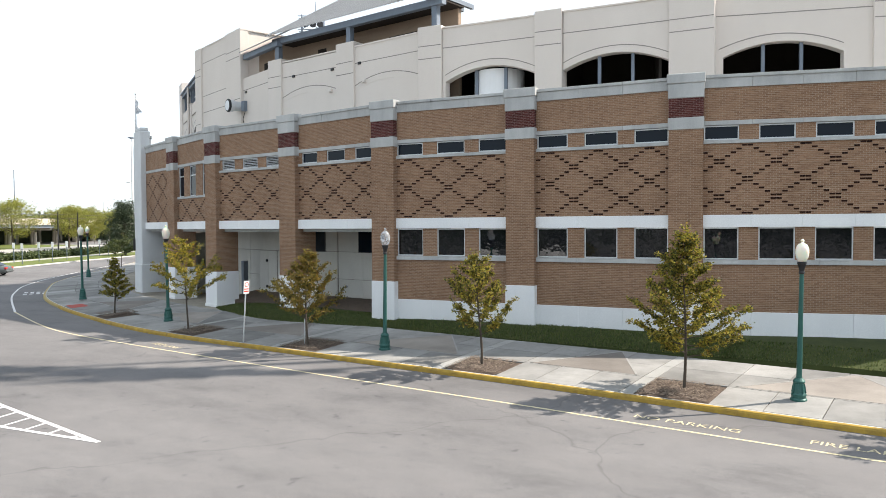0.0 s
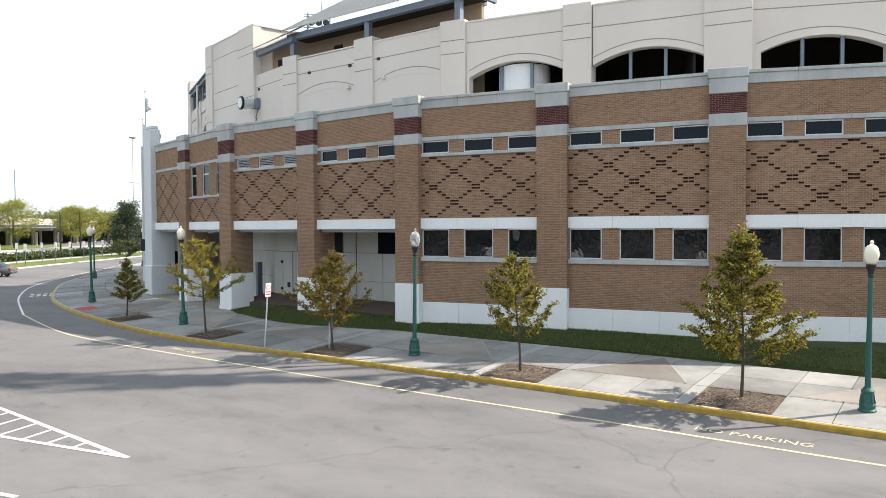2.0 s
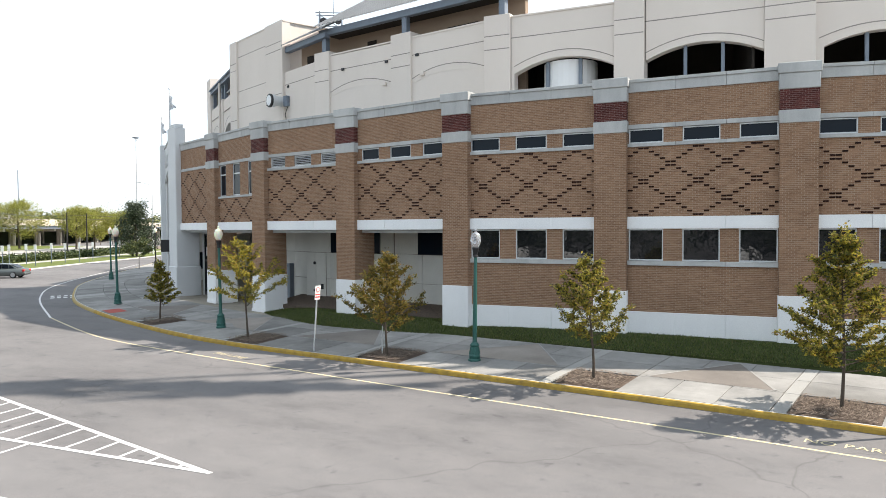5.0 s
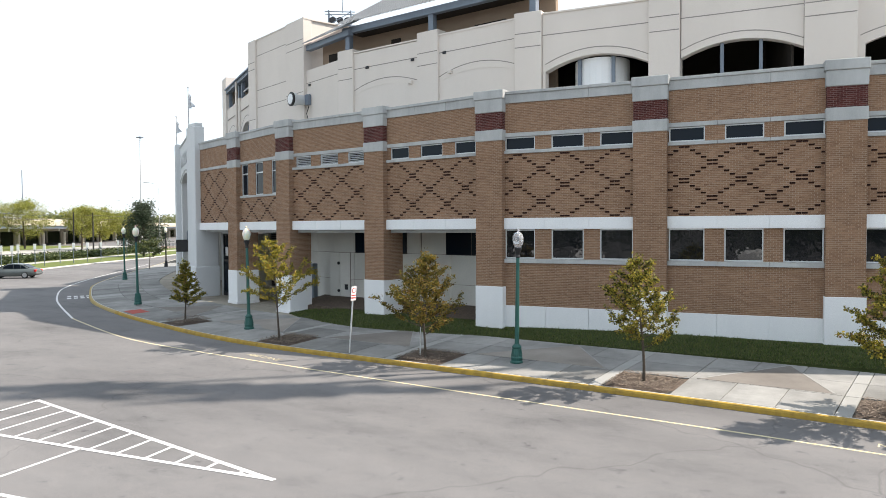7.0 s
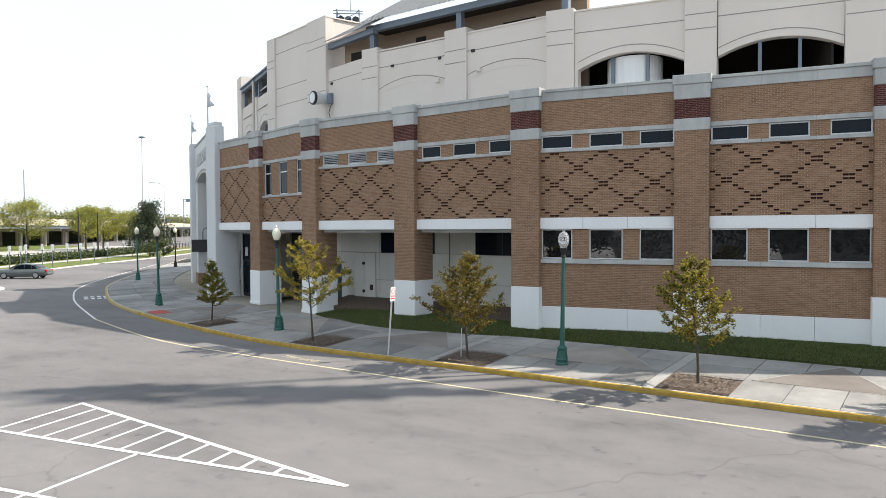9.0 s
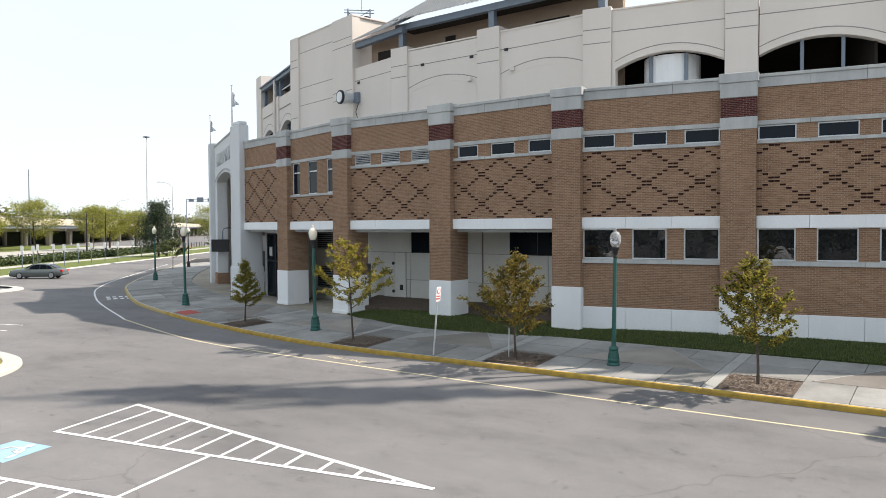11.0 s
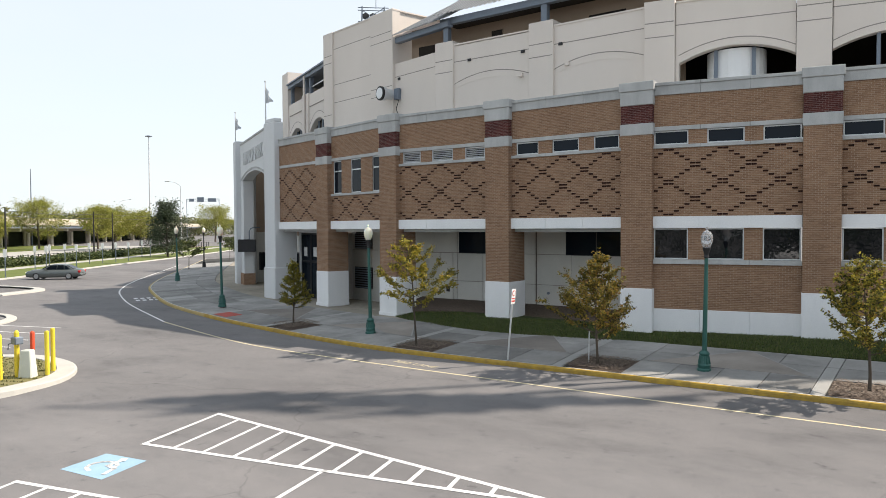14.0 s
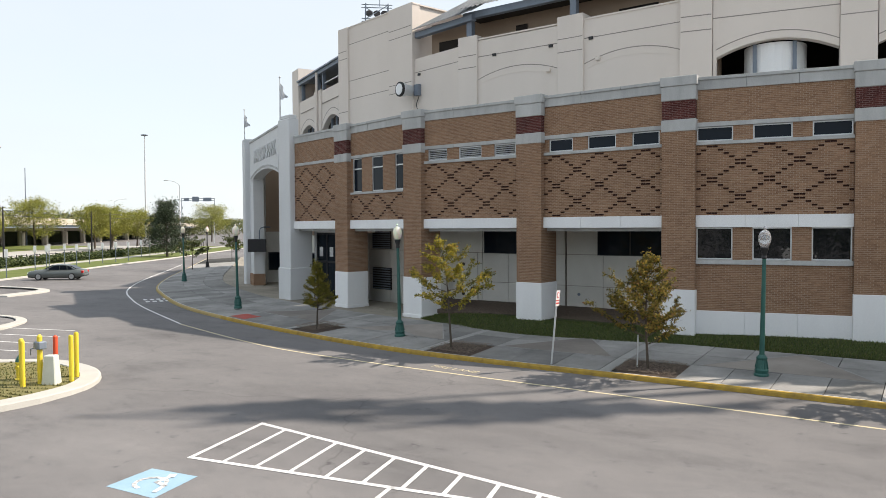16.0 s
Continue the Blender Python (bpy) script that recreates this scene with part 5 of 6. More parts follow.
ST = "street trees"
street_tree(3.6, 21.3, 0.5, 4.6, 1.6, 11, "young street tree with sparse olive leaves", 34, 34, 0.08, 0.22)
street_tree(-4.26, 21.3, 0.5, 4.75, 1.75, 12, "young street tree with dense olive and yellow leaves", 52, 46, 0.078, 0.2, 0.85, 0.62)
street_tree(-11.1, 21.35, 0.5, 3.9, 1.4, 13, "young street tree with yellowing leaves", 32, 38, 0.08, 0.27, 0.5, 0.95, (-0.2, -0.1))
street_tree(-19.15, 21.2, 0.5, 3.9, 1.75, 14, "young street tree spreading wide with rusty leaf tips", 36, 38, 0.078, 0.2, 0.75, 1.1, mat=LEAF_RUST)
street_tree(-26.8, 21.3, 0.5, 4.4, 1.75, 15, "young street tree with thin yellow leaves", 24, 26, 0.09, 0.3, 0.5, 0.8, (-0.4, -0.3), LEAF_GOLD)
street_tree(-35.1, 22.8, 0.52, 3.2, 1.2, 16, "small conical street tree with dark olive leaves", 30, 36, 0.08, 0.26, 1.0, 0.55)
tree("street_tree", -81.2, 51.9, 0.6, 3.2, 1.7, 17, "small dark round street tree by the bend", 1500, 0.22, 0.35, LEAF_DARK, limbs=12, group=ST)
tree("street_tree", -92.5, 67.4, 0.6, 3.4, 1.6, 18, "small dark round street tree by the bend", 1500, 0.22, 0.35, LEAF_DARK, limbs=12, group=ST)

# mulch pits round the street trees, with loose bark chips
for i, s in enumerate(pit_s):
    bm = bmesh.new()
    n = 9
    gridv = []
    for a in range(n + 1):
        row = []
        for b in range(n + 1):
            x, y = KERB.at(s - PIT_HALF + 2 * PIT_HALF * a / n, 0.21 + (PIT_DEEP - 0.21) * b / n)
            edge = min(a, n - a, b, n - b) / n
            row.append(bm.verts.new((x, y, road_z(x, y) + walk_z(0.21 + (PIT_DEEP - 0.21) * b / n) - 0.03 + 0.25 * edge * 0.5 + random.uniform(-0.012, 0.012))))
        gridv.append(row)
    for a in range(n):
        for b in range(n):
            bm.faces.new((gridv[a][b], gridv[a + 1][b], gridv[a + 1][b + 1], gridv[a][b + 1]))
    bmesh.ops.recalc_face_normals(bm, faces=bm.faces)
    pit = tagged(part("tree_pit", bm, MULCH), "square of brown bark mulch round a street tree", "tree pit", "tree pits", "structure")
    chips = bmesh.new()
    for _ in range(1600):
        x, y = KERB.at(s + random.uniform(-1, 1) * 0.98, random.uniform(0.27, PIT_DEEP - 0.06))
        z = road_z(x, y) + 0.2 + 0.05 * (y - 20.5) + 0.02
        a = random.uniform(0, 6.28)
        l, w = random.uniform(0.02, 0.06), random.uniform(0.008, 0.02)
        dx, dy = math.cos(a), math.sin(a)
        chips.faces.new([chips.verts.new(p) for p in ((x - dx * l, y - dy * l, z), (x - dy * w, y + dx * w, z + 0.012), (x + dx * l, y + dy * l, z + 0.015), (x + dy * w, y - dx * w, z + 0.005))])
    tagged(part("bark_chips", chips, CHIPS, pit), kind="stuff")

# stakes at one young tree
st = thing("tree_stake", "short white stake beside the young tree", "stake", pose(-19.55, 21.45, 0.5))
part("stake", tube(bmesh.new(), [(0, 0, -0.05), (0.03, 0, 1.1)], [0.025, 0.022], 7), ALU, st)

# ---- no-parking sign ----
SIGN_WHITE = mottled("white_sign_face", (0.72, 0.73, 0.74), (0.82, 0.83, 0.84), 3, 40, 0.5)
SIGN_RED = mottled("red_sign_print", (0.5, 0.04, 0.04), (0.6, 0.07, 0.06), 3, 40, 0.5)
sg = thing("parking_sign", "small white and red parking sign on a leaning steel post", "sign", pose(-22.3, 20.65, 0.44, 0, 5.2, 0))
part("post", boxes((-0.03, 0.03, -0.02, 0.02, -0.05, 2.55), bevel=0.008), ALU, sg)
face = part("plate", boxes((-0.14, 0.14, -0.035, -0.023, 2.06, 2.6), bevel=0.004), SIGN_WHITE, sg, m=pose(0, 0, 0, 0, 0, 88))
part("ring", turned([(0.1, 0), (0.1, 0.004)], 24), SIGN_RED, face, m=pose(0, -0.04, 2.45, 90) )
part("disc", turned([(0.075, 0), (0.075, 0.003)], 24), SIGN_WHITE, face, m=pose(0, -0.0435, 2.45, 90))
part("print_bar", boxes((-0.12, 0.12, -0.039, -0.036, 2.24, 2.28)), SIGN_RED, face)
part("print_bar", boxes((-0.12, 0.12, -0.039, -0.036, 2.14, 2.19)), SIGN_RED, face)

# ---- writing on the road ----
def road_words(text, x, y, size, turn, stretch=1.0):
    ob = words("road_lettering", text, size, LETTER_PAINT, pose(x, y, road_z(x, y) + 0.008, math.degrees(math.atan(0.02)), 0, turn) @ Matrix.Diagonal((stretch, 1, 1, 1)), 0.0, None, "faded yellow painted lettering on the asphalt", "road marking")
    ob["kind"] = "structure"


road_words("NO PARKING", -3.45, 18.5, 0.42, -1, 1.05)
road_words("FIRE LANE", 0.35, 18.45, 0.42, -1, 1.05)
road_words("FIRE LANE", -25.2, 18.85, 0.42, -6, 1.05)

# stencil bars on the shaded bend
bm = bmesh.new()
for d in (0.0, 1.5):
    for k in range(4):
        x, y = W_LINE.at(13.5 + d + 0.0, 0.8 + 0.42 * k)
        stroke(bm, [(x, y), (x + 0.5, y - 0.3)], 0.26)
tagged(part("bend_lettering", bm, WHITE_PAINT), "worn white painted lettering on the bend", "road marking", kind="structure")

# red tactile plate in the kerb ramp
RED_PLATE = mottled("red_tactile", (0.3, 0.06, 0.05), (0.42, 0.1, 0.08), 3, 40, 0.85)
s = KERB.near(-42.0, 23.6)
bm = slab(bmesh.new(), s - 0.9, s + 0.9, 0.35, 1.3, 0.012)
tagged(part("tactile_plate", bm, RED_PLATE), "red tactile paving plate at the kerb ramp", "paving", kind="structure")

# ---- parking symbol ----
BLUE_PAINT = mottled("blue_road_paint", (0.2, 0.34, 0.45), (0.32, 0.46, 0.56), 2, 40, 0.8)
bm = bmesh.new()
q = [(-25.47, 7.2), (-25.35, 6.05), (-23.95, 6.15), (-24.2, 7.38)]
bm.faces.new([bm.verts.new((x, y, road_z(x, y) + 0.005)) for x, y in q])
bmesh.ops.recalc_face_normals(bm, faces=bm.faces)
tagged(part("blue_panel", bm, BLUE_PAINT), "faded blue painted panel on asphalt", "road marking", kind="structure")
bm = bmesh.new()
cx, cy = -24.72, 6.68
ring = [(cx + 0.33 * math.cos(a), cy - 0.05 + 0.3 * math.sin(a)) for a in [radians(20 + 25 * i) for i in range(11)]]
stroke(bm, ring, 0.09, 0.011)
stroke(bm, [(cx + 0.05, cy + 0.38), (cx + 0.08, cy + 0.05), (cx + 0.38, cy + 0.0), (cx + 0.5, cy - 0.3)], 0.1, 0.014)
stroke(bm, [(cx + 0.02, cy + 0.45), (cx + 0.04, cy + 0.42)], 0.16, 0.016)
tagged(part("access_symbol", bm, WHITE_PAINT), "white painted wheelchair symbol on the blue panel", "road marking", kind="structure")
bm = bmesh.new()
H0, H1 = Vector((-25.4, 5.15)), Vector((-14.6, 7.35))
stroke(bm, [H0, H1], 0.12, 0.007)
for i in range(12):
    a = H0.lerp(H1, i / 12)
    stroke(bm, [a, a + Vector((0.62, -2.75))], 0.1, 0.003)
tagged(part("bay_hatching", bm, WHITE_PAINT), "white painted hatching beside the bays", "road marking", kind="structure")
bm = bmesh.new()
for i in range(5):
    stroke(bm, [(-46.0 - 1.2 * i, 12.8 + 1.4 * i - 2), (-41.5 - 1.2 * i, 12.0 + 1.4 * i)], 0.1, 0.005)
tagged(part("bay_lines", bm, WHITE_PAINT), "white painted bay lines", "road marking", kind="structure")

# ---- traffic islands ----
def island(name, outline, z, label):
    pts = [tuple(v) for v in spline(outline + outline[:1], 0.5)][:-1]
    c = Vector((sum(p[0] for p in pts) / len(pts), sum(p[1] for p in pts) / len(pts)))
    bm = bmesh.new()
    rings = []
    for f, h in ((1.0, -0.05), (0.995, 0.12), (0.98, 0.15), (0.86, 0.16), (0.855, 0.12)):
        rings.append([bm.verts.new((c.x + (x - c.x) * f, c.y + (y - c.y) * f, z + h)) for x, y in pts])
    for a, b in zip(rings, rings[1:]):
        for i in range(len(pts)):
            bm.faces.new((a[i], a[(i + 1) % len(pts)], b[(i + 1) % len(pts)], b[i]))
    bmesh.ops.recalc_face_normals(bm, faces=bm.faces)
    isl = tagged(part(name, bm, KERB_CONCRETE), label, "island", kind="structure")
    return isl, [(c.x + (x - c.x) * 0.857, c.y + (y - c.y) * 0.857) for x, y in pts], c


DRY_GRASS = mottled("dry_grass", (0.1, 0.11, 0.035), (0.24, 0.2, 0.1), 1.6, 40, 0.95, bump=0.8)
isl, inside, c = island("island", [(-33.3, 9.0), (-33.75, 10.7), (-35.0, 12.0), (-37.0, 12.8), (-39.5, 12.7), (-42, 10.5), (-42.5, 7), (-40, 4), (-36, 3.8), (-33.6, 6.2)], 0.12, "concrete-edged traffic island with dry grass")
bm = bmesh.new()
bm.faces.new([bm.verts.new((x, y, 0.25)) for x, y in inside])
bmesh.ops.recalc_face_normals(bm, faces=bm.faces)
part("turf", bm, DRY_GRASS, isl, "patchy dry grass")
tufts = bmesh.new()
for _ in range(5000):
    a, r = random.uniform(0, 6.28), math.sqrt(random.random()) * 0.98
    k = random.randrange(len(inside))
    p = c.lerp(Vector(inside[k]), r)
    h = random.uniform(0.03, 0.09)
    dx, dy = 0.02 * math.cos(a), 0.02 * math.sin(a)
    tufts.faces.new([tufts.verts.new(v) for v in ((p.x - dx, p.y - dy, 0.25), (p.x + dx, p.y + dy, 0.25), (p.x + dy, p.y + dx, 0.25 + h))])
tagged(part("blades", tufts, leaf_material("dry_blades", [(0.09, 0.12, 0.03), (0.16, 0.16, 0.06), (0.26, 0.22, 0.1)], 0.3), isl), kind="stuff")
island("island", [(-49.6, 15.6), (-51.6, 18.1), (-55, 18.9), (-60, 17), (-60, 14), (-54, 13)], 0.2, "concrete-edged traffic island")
island("island", [(-66.6, 24.5), (-68.3, 28.4), (-72, 29.3), (-80, 27.5), (-82, 23), (-74, 21.5)], 0.33, "concrete-edged traffic island")

BRIGHT_YELLOW = mottled("bright_yellow_paint", (0.62, 0.47, 0.03), (0.78, 0.62, 0.06), 3, 50, 0.5)
ORANGE = mottled("red_orange_plastic", (0.55, 0.06, 0.03), (0.66, 0.1, 0.04), 3, 50, 0.5)
PALE_BOX = mottled("pale_green_box", (0.5, 0.53, 0.47), (0.62, 0.64, 0.58), 3, 50, 0.6)


def bollard(x, y, h, r=0.075):
    t = thing("bollard", "bright yellow steel bollard on the island", "bollard", pose(x, y, 0.22), "yellow bollards")
    part("tube", turned([(r, 0), (r, h - 0.05), (r * 0.8, h - 0.01), (r * 0.3, h)], 14), BRIGHT_YELLOW, t)


for x, y, h in ((-35.8, 9.75, 1.5), (-35.35, 9.55, 1.5), (-35.4, 11.35, 1.55), (-34.85, 10.85, 1.55)):
    bollard(x, y, h)
mp = thing("marker_post", "yellow marker post with a small meter box", "post", pose(-35.35, 10.1, 0.22))
part("tube", turned([(0.08, 0), (0.08, 1.55), (0.03, 1.62)], 12), BRIGHT_YELLOW, mp)
part("meter", boxes((-0.14, 0.2, -0.14, 0.14, 1.15, 1.4), bevel=0.03), STEEL, mp)
part("pipe", tube(bmesh.new(), [(-0.05, -0.1, 1.2), (-0.25, -0.15, 1.15), (-0.28, -0.15, 0.95)], [0.02] * 3, 6), STEEL, mp)
rm = thing("cable_marker", "red orange utility marker post", "post", pose(-35.6, 10.75, 0.22))
part("tube", turned([(0.06, 0), (0.06, 0.85)], 12), BRIGHT_YELLOW, rm)
part("top", turned([(0.075, 0.83), (0.075, 1.45), (0.03, 1.5)], 12), ORANGE, rm, "red orange cap")
ub = thing("utility_box", "pale tapered utility pedestal", "utility box", pose(-35.05, 10.3, 0.22, 0, 0, 30))
bm = boxes((-0.24, 0.24, -0.2, 0.2, 0, 0.95), bevel=0.03)
for v in bm.verts:
    if v.co.z > 0.5:
        v.co.x *= 0.72
        v.co.y *= 0.72
part("cover", bm, PALE_BOX, ub)
hy = thing("fire_hydrant", "yellow fire hydrant with a green cap", "hydrant", pose(-36.6, 10.1, 0.22))
part("barrel", turned([(0.16, 0), (0.16, 0.06), (0.11, 0.08), (0.11, 0.55), (0.14, 0.58), (0.14, 0.62)], 14), BRIGHT_YELLOW, hy)
part("cap", turned([(0.14, 0.62), (0.12, 0.72), (0.06, 0.8), (0.03, 0.86)], 14), GREEN_METAL, hy, "green domed cap")
part("nozzle", turned([(0.06, 0), (0.06, 0.22)], 10), BRIGHT_YELLOW, hy, m=pose(0, 0.0, 0.45, 90, 0, 40))

# ---- blades on the lawn's edge ----
spots = []
for _ in range(80000):
    k = random.randrange(len(front) - 1)
    f = random.random()
    x = front[k][0] + (front[k + 1][0] - front[k][0]) * f
    y = front[k][1] + (front[k + 1][1] - front[k][1]) * f
    if x < 6:
        d = random.random() ** 1.1 * 2.4
        spots.append((x, y + 0.02 + d, 0.7 + min(d, 1.6) / 1.6 * (0.05 + bank(x)) + max(d - 1.6, 0.0) * 0.03))
grass_blades("grass", spots, "short mown grass blades", 0.06)

# ---- parked car ----
CAR_PAINT = mottled("grey_green_car_paint", (0.1, 0.115, 0.113), (0.135, 0.15, 0.147), 2, 200, 0.25, 0.4, 0.02)
RUBBER = mottled("tyre_rubber", (0.012, 0.012, 0.012), (0.025, 0.025, 0.025), 8, 80, 0.85)
RIM = mottled("alloy_rim", (0.3, 0.31, 0.32), (0.42, 0.43, 0.44), 8, 80, 0.3, 0.8, 0.03)
TAIL_RED, tr_nt, tr_b = material("red_lamp_plastic", 0.2)
tr_b.inputs["Base Color"].default_value = (0.45, 0.015, 0.015, 1)


def loft(sections):
    """A closed skin through cross sections, each a list of points."""
    bm = bmesh.new()
    rings = [[bm.verts.new(p) for p in s] for s in sections]
    n = len(rings[0])
    for a, b in zip(rings, rings[1:]):
        for i in range(n):
            bm.faces.new((a[i], a[(i + 1) % n], b[(i + 1) % n], b[i]))
    bm.faces.new(rings[0][::-1])
    bm.faces.new(rings[-1])
    bmesh.ops.recalc_face_normals(bm, faces=bm.faces)
    return bm


def hull(x, half, z0, z1, crown=0.08):
    """A rounded car cross section at length x."""
    return [(x, -half * 0.9, z0), (x, half * 0.9, z0), (x, half, z0 + 0.18), (x, half * 1.0, z0 + (z1 - z0) * 0.6), (x, half * 0.93, z1 - 0.05), (x, half * 0.6, z1 + crown * 0.6), (x, 0, z1 + crown), (x, -half * 0.6, z1 + crown * 0.6), (x, -half * 0.93, z1 - 0.05), (x, -half * 1.0, z0 + (z1 - z0) * 0.6), (x, -half, z0 + 0.18)]


def sedan(m, label):
    t = thing("car", label, "car", m)
    part("body", loft([hull(*r) for r in ((-2.8, 0.7, 0.42, 0.72, 0.03), (-2.72, 0.84, 0.3, 0.82, 0.04), (-2.2, 0.95, 0.24, 0.92), (-1.2, 0.97, 0.22, 0.98), (-0.8, 0.97, 0.22, 1.0, 0.03), (1.5, 0.97, 0.22, 1.0, 0.03), (1.9, 0.96, 0.24, 1.02), (2.6, 0.9, 0.3, 0.98), (2.78, 0.82, 0.36, 0.9, 0.03), (2.83, 0.74, 0.45, 0.8, 0.02))]), CAR_PAINT, t, "grey green painted body", smooth=True)
    cab = [(-1.15, 0.8, 0.98, 1.0), (-0.25, 0.68, 0.98, 1.46), (0.2, 0.67, 0.98, 1.52), (0.9, 0.67, 0.98, 1.5), (1.35, 0.68, 0.98, 1.42), (2.15, 0.78, 0.98, 1.04)]
    part("cabin", loft([[(x, -h * 1.12, z0 - 0.05), (x, h * 1.12, z0 - 0.05), (x, h, z1), (x, h * 0.5, z1 + 0.04), (x, -h * 0.5, z1 + 0.04), (x, -h, z1)] for x, h, z0, z1 in cab]), CAR_PAINT, t, smooth=False)
    for side in (-1, 1):
        for pts in (((-0.85, 1.03), (-0.2, 1.4), (0.42, 1.45), (0.42, 1.03)), ((0.5, 1.03), (0.5, 1.45), (1.1, 1.42), (1.2, 1.03)), ((1.28, 1.03), (1.2, 1.38), (1.4, 1.35), (1.75, 1.06))):
            bm = bmesh.new()
            vs = [bm.verts.new((x, side * (0.93 - (z - 1.0) * 0.42) * 0.905 - side * 0.005 + side * 0.04, z)) for x, z in pts]
            bm.faces.new(vs)
            bmesh.ops.solidify(bm, geom=bm.faces[:], thickness=0.02)
            part("side_window", bm, GLASS, t)
        part("mirror", boxes((-0.75, -0.55, side * 1.0 - 0.1, side * 1.0 + 0.1, 1.0, 1.12), bevel=0.03), CAR_PAINT, t)
        part("headlamp", boxes((-2.76, -2.55, side * 0.62 - 0.2, side * 0.62 + 0.2, 0.62, 0.78), bevel=0.04), GLOBE, t, "clear headlamp")
        part("tail_lamp", boxes((2.6, 2.82, side * 0.68 - 0.2, side * 0.68 + 0.24, 0.68, 0.92), bevel=0.03), TAIL_RED, t, "red tail lamp")
        for x in (-1.62, 1.68):
            w = part("wheel", turned([(0.2, -0.1), (0.33, -0.11), (0.36, -0.06), (0.36, 0.06), (0.33, 0.11), (0.2, 0.1)], 24), RUBBER, t, "black tyre", m=pose(x, side * 0.86, 0.36, 90))
            part("rim", turned([(0.24, -0.115), (0.22, -0.12), (0.06, -0.1), (0.06, 0.1), (0.22, 0.12), (0.24, 0.115)], 20), RIM, w, "alloy rim")
    bm = bmesh.new()
    vs = [bm.verts.new(p) for p in ((-1.12, -0.78, 1.03), (-1.12, 0.78, 1.03), (-0.3, 0.66, 1.45), (-0.3, -0.66, 1.45))]
    bm.faces.new(vs)
    bmesh.ops.translate(bm, verts=bm.verts, vec=(-0.03, 0, 0.03))
    bmesh.ops.solidify(bm, geom=bm.faces[:], thickness=0.015)
    part("windscreen", bm, GLASS, t)
    bm = bmesh.new()
    bm.faces.new([bm.verts.new(p) for p in ((2.1, -0.74, 1.08), (2.1, 0.74, 1.08), (1.4, 0.64, 1.43), (1.4, -0.64, 1.43))])
    bmesh.ops.translate(bm, verts=bm.verts, vec=(0.03, 0, 0.03))
    bmesh.ops.solidify(bm, geom=bm.faces[:], thickness=0.015)
    part("rear_window", bm, GLASS, t)
    part("bumper", boxes((2.7, 2.9, -0.8, 0.8, 0.4, 0.6), bevel=0.05), CAR_PAINT, t)
    return t


sedan(pose(-81.4, 36.5, 0.34, 0, 0, 41.3) @ Matrix.Diagonal((0.9, 0.95, 0.97, 1)), "grey green four-door sedan parked by the verge")

# ---- verge, hedge and rails beyond the bend ----
VERGE = Line([(-70, 5), (-80, 24), (-85, 33), (-89.6, 39.7), (-96, 48), (-104, 59), (-112, 71), (-126, 90), (-160, 135)])
FAR_GRASS = mottled("verge_grass", (0.07, 0.1, 0.025), (0.15, 0.17, 0.05), 0.4, 15, 0.95)
FAR_ROAD = mottled("pale_far_road", (0.3, 0.29, 0.27), (0.42, 0.41, 0.38), 0.2, 8, 0.9)
TRACK = mottled("rusty_track_bed", (0.14, 0.1, 0.075), (0.26, 0.2, 0.16), 0.6, 20, 0.95)


def band(name, label, cat, d0, d1, z0, z1, mat):
    bm = bmesh.new()
    strip(bm, VERGE, 0, VERGE.s[-1], [(-d0, z0), (-d1, z1)], 4.0)
    bmesh.ops.recalc_face_normals(bm, faces=bm.faces)
    for f in bm.faces:
        if f.normal.z < 0:
            f.normal_flip()
    return tagged(part(name, bm, mat), label, cat, kind="structure")


bm = bmesh.new()
strip(bm, VERGE, 0, VERGE.s[-1], [(0.1, 0.3), (0.08, 0.47), (-0.25, 0.49), (-0.3, 0.47)], 3.0)
tagged(part("verge_kerb", bm, KERB_CONCRETE), "pale concrete kerb of the verge", "kerb", kind="structure")
band("verge", "green grass verge beyond the roadway", "verge", 0.2, 7.0, 0.46, 0.5, FAR_GRASS)
band("footpath", "pale concrete footpath", "path", 7.0, 9.5, 0.505, 0.51, FAR_ROAD)
band("hedge_bed", "grass under the hedge", "verge", 9.5, 14.5, 0.5, 0.5, FAR_GRASS)
band("track_bed", "brown ballast of the rail line", "track", 14.5, 26.0, 0.5, 0.6, TRACK)
band("far_road", "pale far roadway", "road", 26.0, 40.0, 0.6, 0.75, FAR_ROAD)
band("far_bank", "grass bank before the overpass", "verge", 40.0, 95.0, 0.75, 1.3, FAR_GRASS)
HEDGE_LEAF = leaf_material("hedge_leaves", [(0.02, 0.04, 0.01), (0.05, 0.075, 0.02), (0.09, 0.11, 0.03)], 0.2)
verts, faces = [], []
rnd = random.Random(5)
for _ in range(16000):
    s = rnd.uniform(15, VERGE.s[-1] - 40)
    d = 10.2 + 2.2 * rnd.random()
    x, y = VERGE.at(s, -d)
    leaf(verts, faces, Vector((x, y, 0.5 + rnd.random() ** 0.6 * (0.95 + 0.15 * math.sin(s * 1.3)))), 0.42 * rnd.uniform(0.6, 1.3), rnd)
me = bpy.data.meshes.new("hedge")
me.from_pydata([tuple(v) for v in verts], [], faces)
me.materials.append(HEDGE_LEAF)
tagged(new("hedge", me), "low clipped green hedge along the footpath", "hedge", kind="stuff")

